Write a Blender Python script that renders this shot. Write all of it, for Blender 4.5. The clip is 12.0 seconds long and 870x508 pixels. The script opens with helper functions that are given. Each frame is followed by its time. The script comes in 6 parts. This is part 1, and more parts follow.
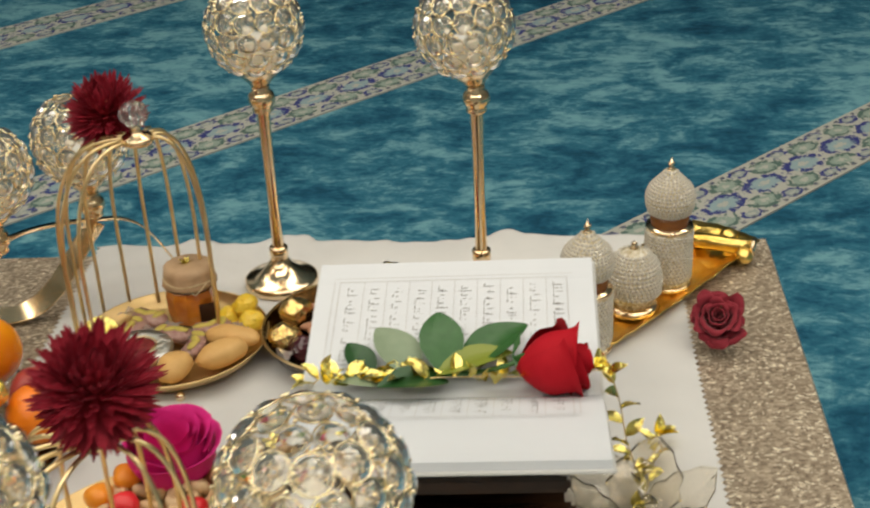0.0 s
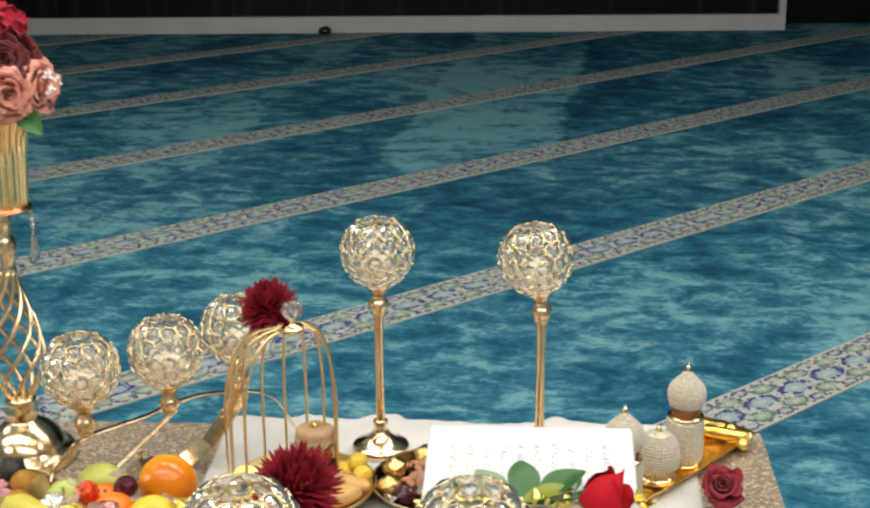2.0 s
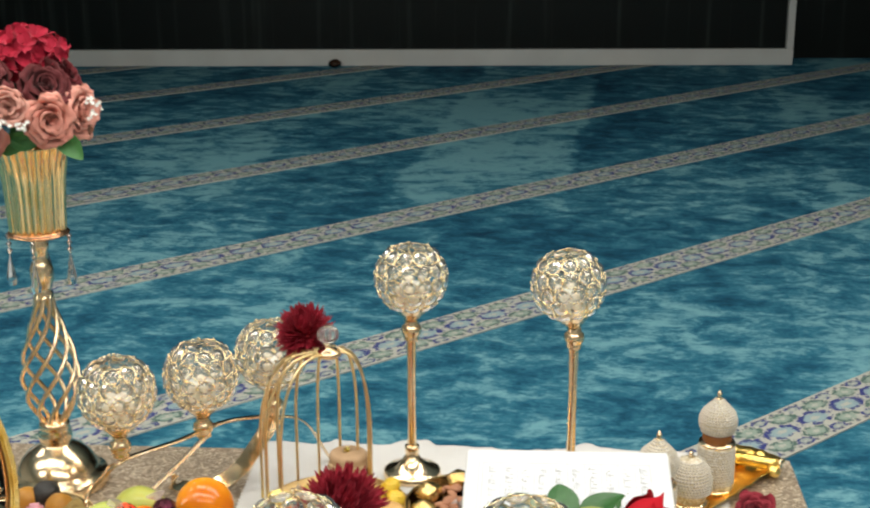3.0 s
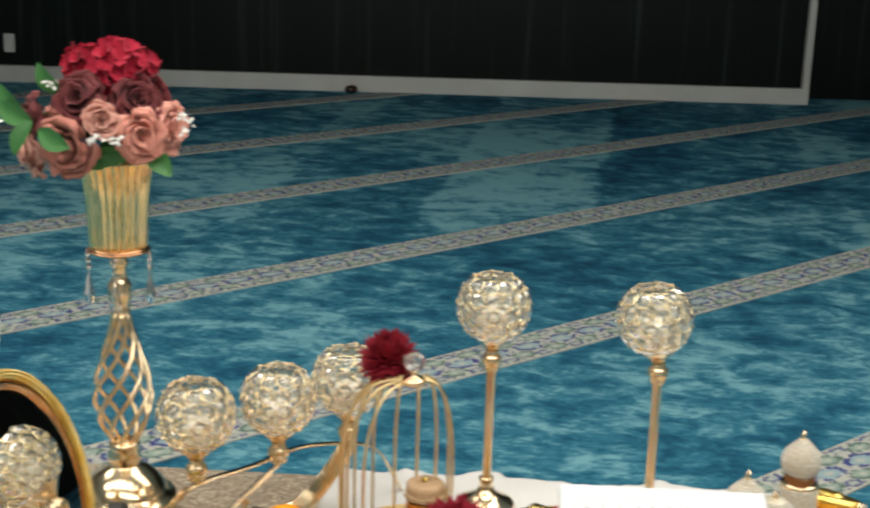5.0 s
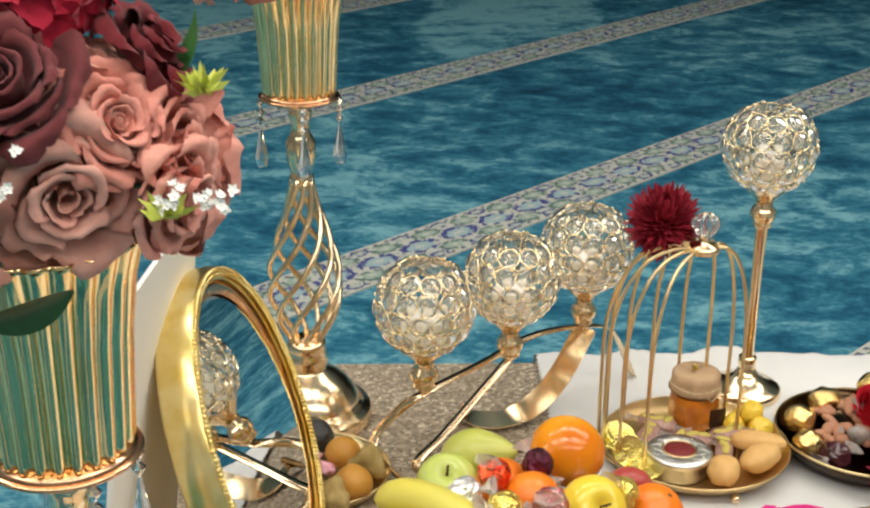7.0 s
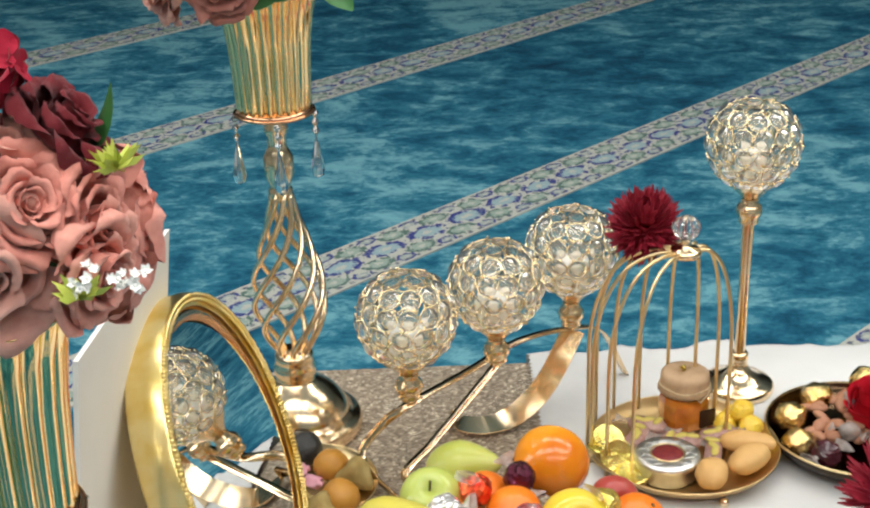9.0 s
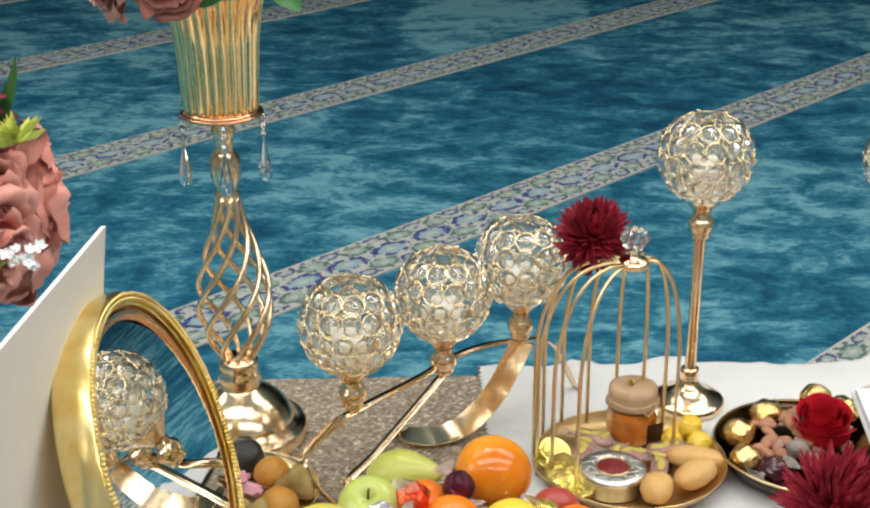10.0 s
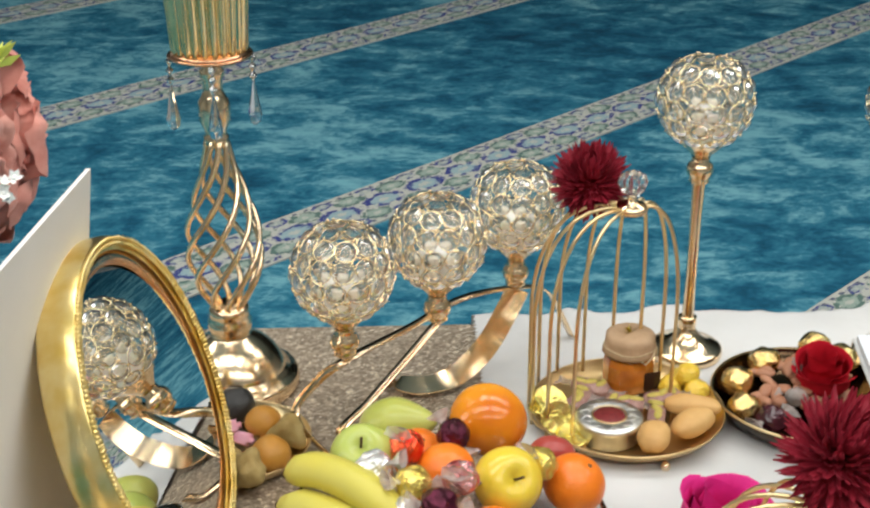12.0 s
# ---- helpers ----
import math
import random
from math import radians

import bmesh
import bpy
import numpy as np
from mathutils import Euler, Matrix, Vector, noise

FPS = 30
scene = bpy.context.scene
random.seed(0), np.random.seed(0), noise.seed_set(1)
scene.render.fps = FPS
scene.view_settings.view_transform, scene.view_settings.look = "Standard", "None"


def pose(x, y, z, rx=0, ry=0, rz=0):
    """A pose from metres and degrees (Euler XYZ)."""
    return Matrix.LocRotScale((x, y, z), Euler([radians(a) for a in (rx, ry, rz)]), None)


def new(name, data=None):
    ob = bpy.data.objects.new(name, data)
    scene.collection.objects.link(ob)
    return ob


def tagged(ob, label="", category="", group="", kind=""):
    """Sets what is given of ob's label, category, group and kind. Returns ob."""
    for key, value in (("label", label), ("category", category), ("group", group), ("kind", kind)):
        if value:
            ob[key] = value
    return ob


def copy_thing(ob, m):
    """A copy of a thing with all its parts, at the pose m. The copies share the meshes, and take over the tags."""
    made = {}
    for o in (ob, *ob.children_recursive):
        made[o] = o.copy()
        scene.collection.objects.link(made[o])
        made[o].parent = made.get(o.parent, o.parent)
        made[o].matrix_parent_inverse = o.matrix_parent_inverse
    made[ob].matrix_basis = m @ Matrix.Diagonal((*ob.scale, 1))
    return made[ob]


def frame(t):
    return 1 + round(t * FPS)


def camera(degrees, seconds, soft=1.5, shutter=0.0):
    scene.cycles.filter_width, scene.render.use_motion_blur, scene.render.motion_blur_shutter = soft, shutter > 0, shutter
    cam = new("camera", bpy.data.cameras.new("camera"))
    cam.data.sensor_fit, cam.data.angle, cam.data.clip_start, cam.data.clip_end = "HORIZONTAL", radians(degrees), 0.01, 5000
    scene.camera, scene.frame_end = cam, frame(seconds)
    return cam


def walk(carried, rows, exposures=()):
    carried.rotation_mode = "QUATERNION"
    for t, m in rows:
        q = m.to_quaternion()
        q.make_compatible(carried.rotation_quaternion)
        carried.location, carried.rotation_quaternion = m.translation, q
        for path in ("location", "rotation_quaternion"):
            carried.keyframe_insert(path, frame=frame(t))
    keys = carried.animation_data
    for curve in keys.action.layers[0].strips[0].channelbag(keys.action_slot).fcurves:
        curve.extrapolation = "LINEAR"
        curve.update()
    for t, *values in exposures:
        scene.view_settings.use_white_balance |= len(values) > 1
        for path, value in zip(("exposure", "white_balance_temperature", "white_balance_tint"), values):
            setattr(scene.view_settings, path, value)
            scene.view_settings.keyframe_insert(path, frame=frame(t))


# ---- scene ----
cam = camera(35.862, 12.0, soft=2.2, shutter=0.35)
PATH = [
    (0, pose(0.2640, -1.3931, 1.1215, 62.762, 0, 3.311) @ pose(0, 0, 0, 0, 0, -3.012)),
    (0.5, pose(0.1806, -1.5132, 1.1540, 63.416, 0, 0.925) @ pose(0, 0, 0, 0, 0, -1.799)),
    (1, pose(0.1522, -1.6252, 1.2183, 65.285, 0, -1.139) @ pose(0, 0, 0, 0, 0, 0.221)),
    (1.5, pose(0.1989, -1.7608, 1.2330, 70.031, 0, 1.392) @ pose(0, 0, 0, 0, 0, 0.591)),
    (2, pose(0.1838, -1.8449, 1.2611, 72.553, 0, 3.112) @ pose(0, 0, 0, 0, 0, -0.268)),
    (2.5, pose(0.1375, -1.8659, 1.2665, 73.341, 0, 3.843) @ pose(0, 0, 0, 0, 0, -0.685)),
    (3, pose(0.1384, -1.8658, 1.2551, 73.989, 0, 3.169) @ pose(0, 0, 0, 0, 0, -0.048)),
    (3.2, pose(0.1592, -1.8530, 1.2360, 74.089, 0, 2.185) @ pose(0, 0, 0, 0, 0, 0.529)),
    (4.8, pose(0.0482, -1.8663, 1.2586, 75.074, 0, 1.339) @ pose(0, 0, 0, 0, 0, 2.214)),
    (5, pose(0.0021, -1.8471, 1.2439, 75.235, 0, 2.762) @ pose(0, 0, 0, 0, 0, 1.824)),
    (5.5, pose(-0.0589, -1.7561, 1.2351, 75.281, 0, 6.632) @ pose(0, 0, 0, 0, 0, 0.436)),
    (6, pose(-0.1797, -1.6261, 1.2200, 74.663, 0, 11.909) @ pose(0, 0, 0, 0, 0, -1.904)),
    (6.5, pose(-0.3491, -1.5151, 1.1790, 70.806, 0, 1.037) @ pose(0, 0, 0, 0, 0, -0.980)),
    (7, pose(-0.4339, -1.4491, 1.1398, 67.987, 0, -2.088) @ pose(0, 0, 0, 0, 0, 0.565)),
    (7.2, pose(-0.4327, -1.4267, 1.1349, 67.373, 0, -2.504) @ pose(0, 0, 0, 0, 0, 0.684)),
    (8.8, pose(-0.3760, -1.4261, 1.1813, 66.212, 0, -0.567) @ pose(0, 0, 0, 0, 0, -2.177)),
    (9, pose(-0.3780, -1.4264, 1.1843, 66.431, 0, -0.605) @ pose(0, 0, 0, 0, 0, -1.851)),
    (9.5, pose(-0.3612, -1.4223, 1.1722, 67.554, 0, -1.015) @ pose(0, 0, 0, 0, 0, -0.550)),
    (10, pose(-0.3445, -1.4197, 1.1587, 67.514, 0, -1.620) @ pose(0, 0, 0, 0, 0, -0.302)),
    (10.5, pose(-0.3372, -1.4202, 1.1575, 67.316, 0, -2.155) @ pose(0, 0, 0, 0, 0, -0.177)),
    (11, pose(-0.3405, -1.4145, 1.1535, 67.270, 0, -2.682) @ pose(0, 0, 0, 0, 0, -0.017)),
    (11.5, pose(-0.3419, -1.4055, 1.1427, 67.090, 0, -2.978) @ pose(0, 0, 0, 0, 0, 0.062)),
    (12, pose(-0.3450, -1.3975, 1.1385, 65.594, 0, -1.943) @ pose(0, 0, 0, 0, 0, -0.188)),
]
walk(cam, PATH, [(0.0, -0.56, 7000, 10), (1.2, -0.28, 6850, 10), (2.2, 0.0, 6600, 10), (5.2, -0.04, 6620, 10), (6.0, -0.15, 6520, 10), (6.8, -0.05, 6600, 10), (8.8, 0.0, 6200, 10), (12.0, -0.11, 6150, 10)])

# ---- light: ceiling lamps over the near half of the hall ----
world = bpy.data.worlds.new("world")
scene.world = world
world.use_nodes = True
world.node_tree.nodes["Background"].inputs[0].default_value = (1.0, 0.93, 0.85, 1)
world.node_tree.nodes["Background"].inputs[1].default_value = 0.05
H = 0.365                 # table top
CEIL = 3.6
scene.view_settings.exposure = 0.0


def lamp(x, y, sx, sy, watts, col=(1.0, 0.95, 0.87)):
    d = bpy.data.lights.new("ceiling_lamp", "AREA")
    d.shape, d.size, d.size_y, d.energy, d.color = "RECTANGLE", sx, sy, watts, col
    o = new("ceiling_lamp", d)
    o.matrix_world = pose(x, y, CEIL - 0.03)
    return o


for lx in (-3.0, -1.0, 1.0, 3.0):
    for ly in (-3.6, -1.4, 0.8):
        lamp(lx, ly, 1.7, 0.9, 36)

# ---- small tools ----
R = random.Random(7)


def mat(name, col, rough=0.5, metal=0.0, **kw):
    m = bpy.data.materials.new(name)
    m.use_nodes = True
    b = m.node_tree.nodes["Principled BSDF"]
    b.inputs["Base Color"].default_value = (*col, 1)
    b.inputs["Roughness"].default_value = rough
    b.inputs["Metallic"].default_value = metal
    for k, v in kw.items():
        b.inputs[k.replace("_", " ")].default_value = v
    return m


def N(m, kind, **kw):
    n = m.node_tree.nodes.new(kind)
    for k, v in kw.items():
        if isinstance(v, str):
            if k == "op":
                n.operation = v
            elif k == "feature":
                n.feature = v
            elif k == "blend":
                n.blend_type = v
        else:
            n.inputs[k.replace("_", " ")].default_value = v
    return n


def L(m, a, b):
    m.node_tree.links.new(a, b)


def bsdf(m):
    return m.node_tree.nodes["Principled BSDF"]


def ramp(m, fac, stops):
    n = m.node_tree.nodes.new("ShaderNodeValToRGB")
    while len(n.color_ramp.elements) < len(stops):
        n.color_ramp.elements.new(0.5)
    for e, (p, c) in zip(n.color_ramp.elements, stops):
        e.position, e.color = p, (*c, 1)
    L(m, fac, n.inputs[0])
    return n.outputs[0]


def coords(m, scale=(1, 1, 1), which="Object", rz=0.0):
    t = m.node_tree.nodes.new("ShaderNodeTexCoord")
    p = m.node_tree.nodes.new("ShaderNodeMapping")
    p.inputs["Scale"].default_value = scale
    p.inputs["Rotation"].default_value = (0, 0, rz)
    L(m, t.outputs[which], p.inputs[0])
    return p.outputs[0]


def add_bump(m, height, strength, dist):
    n = N(m, "ShaderNodeBump", Strength=strength, Distance=dist)
    L(m, height, n.inputs["Height"])
    L(m, n.outputs[0], bsdf(m).inputs["Normal"])


def noisy(name, a, b, scale, rough=0.5, metal=0.0, bump=0.0, dist=0.002, bscale=None, detail=4.0, lo=0.3, hi=0.7, stretch=(1, 1, 1), **kw):
    """A surface that varies between two colours, with a finer relief."""
    m = mat(name, a, rough, metal, **kw)
    v = coords(m, stretch)
    n = N(m, "ShaderNodeTexNoise", Scale=scale, Detail=detail)
    L(m, v, n.inputs[0])
    L(m, ramp(m, n.outputs[0], [(lo, a), (hi, b)]), bsdf(m).inputs["Base Color"])
    if bump:
        n2 = N(m, "ShaderNodeTexNoise", Scale=bscale or scale * 4, Detail=3.0)
        L(m, v, n2.inputs[0])
        add_bump(m, n2.outputs[0], bump, dist)
    return m


def varied(name, a, b, rough=0.5, bump_scale=0, bump=0.0, dist=0.001, **kw):
    """Between two colours from piece to piece, with fine mottling."""
    m = mat(name, a, rough, **kw)
    i = m.node_tree.nodes.new("ShaderNodeObjectInfo")
    v = coords(m)
    n = N(m, "ShaderNodeTexNoise", Scale=120.0, Detail=3.0)
    L(m, v, n.inputs[0])
    mx = N(m, "ShaderNodeMath", op="MULTIPLY_ADD")
    L(m, n.outputs[0], mx.inputs[0])
    mx.inputs[1].default_value = 0.6
    L(m, i.outputs["Random"], mx.inputs[2])
    L(m, ramp(m, mx.outputs[0], [(0.2, a), (1.2, b)]), bsdf(m).inputs["Base Color"])
    if bump_scale:
        n2 = N(m, "ShaderNodeTexNoise", Scale=bump_scale, Detail=3.0)
        L(m, v, n2.inputs[0])
        add_bump(m, n2.outputs[0], bump, dist)
    return m


def petal(name, a, b, rough=0.7):
    """Cloth petals: the tone shifts from bloom to bloom and along the petals, with a fine weave."""
    m = mat(name, a, rough, Specular_IOR_Level=0.12, Sheen_Weight=0.12, Sheen_Roughness=0.5)
    v = coords(m)
    n = N(m, "ShaderNodeTexNoise", Scale=3.0, Detail=4.0, Roughness=0.6)
    L(m, v, n.inputs[0])
    o = m.node_tree.nodes.new("ShaderNodeObjectInfo")
    mx = N(m, "ShaderNodeMath", op="MULTIPLY_ADD")
    L(m, o.outputs["Random"], mx.inputs[0])
    mx.inputs[1].default_value = 0.30
    L(m, n.outputs[0], mx.inputs[2])
    L(m, ramp(m, mx.outputs[0], [(0.40, a), (0.90, b)]), bsdf(m).inputs["Base Color"])
    n2 = N(m, "ShaderNodeTexNoise", Scale=60.0, Detail=3.0)
    L(m, v, n2.inputs[0])
    add_bump(m, n2.outputs[0], 0.25, 0.01)
    return m


def to_mesh(name, bm, smooth=True):
    me = bpy.data.meshes.new(name)
    bm.normal_update()
    bm.to_mesh(me)
    bm.free()
    if smooth:
        me.polygons.foreach_set("use_smooth", [True] * len(me.polygons))
    return me


def part(name, bm, material, parent, label="", smooth=True, m=None):
    """One mesh object under a thing or a part; bm may be a mesh that is shared."""
    me = bm if isinstance(bm, bpy.types.Mesh) else to_mesh(name, bm, smooth)
    if not me.materials:
        me.materials.append(material)
    ob = new(name, me)
    ob.parent = parent
    if m is not None:
        ob.matrix_basis = m
    if label:
        ob["label"] = label
    return ob


def thing(name, label, category, at=(0, 0, 0), rz=0.0, group="", m=None):
    ob = new(name)
    ob.empty_display_size = 0.02
    ob.matrix_basis = m if m is not None else pose(*at, 0, 0, rz)
    return tagged(ob, label, category, group)


def single(name, bm, material, label, category, m, group="", smooth=True, kind=""):
    """A thing that is one mesh."""
    me = bm if isinstance(bm, bpy.types.Mesh) else to_mesh(name, bm, smooth)
    if not me.materials:
        me.materials.append(material)
    ob = new(name, me)
    ob.matrix_basis = m
    return tagged(ob, label, category, group, kind)


def lathe(profile, seg=40, flute=0, depth=0.0, bm=None):
    """Turns (radius, height) pairs about z; flute: shallow ribs round it."""
    bm = bm or bmesh.new()
    rings = []
    for r, z in profile:
        if r < 1e-6:
            rings.append([bm.verts.new((0, 0, z))])
            continue
        ring = []
        for i in range(seg):
            a = 2 * math.pi * i / seg
            q = r + (depth * abs(math.cos(0.5 * flute * a)) if flute else 0)
            ring.append(bm.verts.new((q * math.cos(a), q * math.sin(a), z)))
        rings.append(ring)
    for a, b in zip(rings, rings[1:]):
        for i in range(seg):
            j = (i + 1) % seg
            if len(a) == 1 and len(b) == 1:
                continue
            if len(a) == 1:
                bm.faces.new((a[0], b[j], b[i]))
            elif len(b) == 1:
                bm.faces.new((a[i], a[j], b[0]))
            else:
                bm.faces.new((a[i], a[j], b[j], b[i]))
    return bm


def tube(points, r, seg=8, closed=False, bm=None, taper=None):
    bm = bm or bmesh.new()
    pts = [Vector(p) for p in points]
    n = len(pts)
    rings = []
    up = Vector((0.31, 0.17, 0.93)).normalized()
    for k, p in enumerate(pts):
        a = pts[(k - 1) % n] if closed or k else pts[0]
        b = pts[(k + 1) % n] if closed or k < n - 1 else pts[-1]
        d = (b - a).normalized()
        s = d.cross(up)
        if s.length < 0.05:
            s = d.cross(Vector((1, 0, 0)))
        s.normalize()
        t = s.cross(d)
        up = t
        q = r * (taper(k / (n - 1)) if taper else 1)
        rings.append([bm.verts.new(p + q * (math.cos(2 * math.pi * i / seg) * s + math.sin(2 * math.pi * i / seg) * t)) for i in range(seg)])
    for k in range(n if closed else n - 1):
        a, b = rings[k], rings[(k + 1) % n]
        for i in range(seg):
            j = (i + 1) % seg
            bm.faces.new((a[i], a[j], b[j], b[i]))
    if not closed:
        bm.faces.new(rings[0][::-1])
        bm.faces.new(rings[-1])
    return bm


def smooth_line(ctrl, steps=10):
    """Catmull-Rom through a few points."""
    c = [Vector(p) for p in ctrl]
    c = [2 * c[0] - c[1]] + c + [2 * c[-1] - c[-2]]
    out = []
    for k in range(1, len(c) - 2):
        for s in range(steps):
            t = s / steps
            p0, p1, p2, p3 = c[k - 1:k + 3]
            out.append(0.5 * (2 * p1 + (p2 - p0) * t + (2 * p0 - 5 * p1 + 4 * p2 - p3) * t * t + (3 * p1 - p0 - 3 * p2 + p3) * t ** 3))
    out.append(c[-2])
    return out


def ball(r, seg=24, rings=14, squash=1.0, wob=0.0, freq=20.0, off=0.0):
    bm = bmesh.new()
    bmesh.ops.create_uvsphere(bm, u_segments=seg, v_segments=rings, radius=r)
    for v in bm.verts:
        if wob:
            v.co *= 1 + wob * noise.noise(v.co * freq + Vector((off, off * 0.7, 3.1)))
        v.co.z *= squash
    return bm


def slab(x0, x1, y0, y1, z0, z1, bevel=0.0, bm=None):
    b = bmesh.new()
    bmesh.ops.create_cube(b, size=1)
    for v in b.verts:
        v.co = Vector(((x0 + x1) / 2 + v.co.x * (x1 - x0), (y0 + y1) / 2 + v.co.y * (y1 - y0), (z0 + z1) / 2 + v.co.z * (z1 - z0)))
    if bevel:
        bmesh.ops.bevel(b, geom=b.edges[:], offset=bevel, segments=2, affect="EDGES")
    return b


def ribbon(ctrl, wide, width, thick=0.0018, steps=12):
    """A flat metal band along a few points; wide: the direction of its width."""
    pts = smooth_line(ctrl, steps)
    bm = bmesh.new()
    rings = []
    for k, p in enumerate(pts):
        d = (pts[min(k + 1, len(pts) - 1)] - pts[max(k - 1, 0)]).normalized()
        w = Vector(wide)
        w = (w - w.dot(d) * d).normalized()
        t = d.cross(w)
        rings.append([bm.verts.new(p + a * width / 2 * w + b * thick / 2 * t) for a, b in ((-1, -1), (1, -1), (1, 1), (-1, 1))])
    for a, b in zip(rings, rings[1:]):
        for i in range(4):
            j = (i + 1) % 4
            bm.faces.new((a[i], a[j], b[j], b[i]))
    bm.faces.new(rings[0][::-1])
    bm.faces.new(rings[-1])
    return bm


def leaf_mesh(name, length, width, curl=0.25, fold=0.25, material=None):
    bm = bmesh.new()
    rows = []
    n = 8
    for k in range(n + 1):
        t = k / n
        w = width * math.sin(math.pi * min(1, t * 0.96 + 0.02)) ** 0.8 * (1 - 0.25 * t)
        z = curl * length * math.sin(t * 2.2) * 0.5
        rows.append([bm.verts.new((s * w / 2, t * length, z + abs(s) * w * fold)) for s in (-1, -0.5, 0, 0.5, 1)])
    for a, b in zip(rows, rows[1:]):
        for i in range(4):
            bm.faces.new((a[i], a[i + 1], b[i + 1], b[i]))
    me = to_mesh(name, bm)
    if material:
        me.materials.append(material)
    return me


def rose_bm(r, seed, open_=1.0):
    """A cloth rose: few broad overlapping petals, a tight spiral in the middle, crinkled rims rolled back outside; axis along z, base at z = 0."""
    rr = random.Random(seed)
    bm = bmesh.new()
    root = bm.verts.new((0, 0, -0.03 * r))
    for lay, (cnt, wide, high, roll) in enumerate(((2, 0.12, 0.78, 0.02), (3, 0.24, 0.86, 0.06), (3, 0.40, 0.84, 0.13), (4, 0.60, 0.70, 0.22), (5, 0.80, 0.54, 0.30), (5, 0.95, 0.34, 0.30))):
        f = lay / 5
        for k in range(cnt):
            a0 = 2 * math.pi * (k + rr.uniform(-0.22, 0.22)) / cnt + lay * 0.83
            rim = r * wide * (1 if lay < 2 else open_) * rr.uniform(0.88, 1.10)
            top = r * high * rr.uniform(0.86, 1.10)
            curl = r * roll * rr.uniform(0.65, 1.35)
            half = math.pi / cnt * (1.50 - 0.22 * f)
            lean, off = rr.uniform(-0.10, 0.10), rr.uniform(0, 50)
            nv, nu = 10, 17
            rows = []
            for j in range(nv + 1):
                v = j / nv
                row = []
                for i in range(nu):
                    u = 2 * i / (nu - 1) - 1
                    vv = v * (1 - 0.30 * abs(u) ** 2.4)
                    t = min(1.0, vv / 0.72)
                    q = rim * (0.14 + 0.86 * math.sin(0.5 * math.pi * t ** 0.8)) - rim * 0.14 * t ** 3 * (1 - f)
                    z = top * t ** (1.3 - 0.3 * f)
                    w = max(0.0, (vv - 0.72) / 0.28)
                    kink = 1 + 0.7 * noise.noise(Vector((u * 1.9, 0.3, off)))
                    q += curl * kink * math.sin(w * 1.8)
                    z += curl * kink * (0.75 * math.sin(w * 2.5) - 0.95 * w * w * f)
                    fold = noise.noise(Vector((u * 1.6, v * 0.8, off + 9))) * 0.13 + noise.noise(Vector((u * 5.0, v * 1.6, off + 3))) * 0.09
                    fold *= r * v * v * (0.25 + 0.9 * f)
                    crimp = r * 0.07 * noise.noise(Vector((u * 10.0, v, off + 5))) * w * (0.4 + f)
                    q *= 1 + 0.10 * u
                    a = a0 + u * half * (0.50 + 0.50 * min(1.0, v * 2.0))
                    row.append(bm.verts.new(((q + fold) * math.cos(a), (q + fold) * math.sin(a), z + 0.6 * fold + crimp + lean * q * u)))
                rows.append(row)
            for i in range(nu - 1):
                bm.faces.new((root, rows[0][i + 1], rows[0][i]))
            for p, q2 in zip(rows, rows[1:]):
                for i in range(nu - 1):
                    bm.faces.new((p[i], p[i + 1], q2[i + 1], q2[i]))
    m = max(math.hypot(v.co.x, v.co.y) for v in bm.verts)
    for v in bm.verts:
        v.co *= r * 1.04 / m
    return bm


def dahlia_bm(r, seed, n=430):
    """A pompon of narrow pointed petals all round, flatter below."""
    rr = random.Random(seed)
    bm = bmesh.new()
    root = bm.verts.new((0, 0, 0))
    for k in range(n):
        z = 1 - 1.75 * (k + 0.5) / n
        a = k * 2.399963
        s = math.sqrt(max(0, 1 - z * z))
        d = Vector((s * math.cos(a), s * math.sin(a), z))
        d = (d + Vector((rr.uniform(-1, 1), rr.uniform(-1, 1), rr.uniform(-1, 1))) * 0.10).normalized()
        side = d.cross(Vector((0.2, 0.3, 1))).normalized()
        nor = side.cross(d)
        len_ = r * rr.uniform(0.80, 1.06) * (1 - 0.12 * max(0, z))
        w = r * rr.uniform(0.042, 0.066)
        prof = ((0.12, 0.4, 0), (0.55, 1.0, -0.05), (0.85, 0.85, 0.02), (1.0, 0.12, 0.08))
        rows = []
        for t, ww, lift in prof:
            c = d * len_ * t + nor * r * lift
            rows.append([bm.verts.new(c - side * w * ww + nor * w * 0.35), bm.verts.new(c), bm.verts.new(c + side * w * ww + nor * w * 0.35)])
        for i in range(2):
            bm.faces.new((root, rows[0][i + 1], rows[0][i]))
        for p, q in zip(rows, rows[1:]):
            for i in range(2):
                bm.faces.new((p[i], p[i + 1], q[i + 1], q[i]))
    return bm


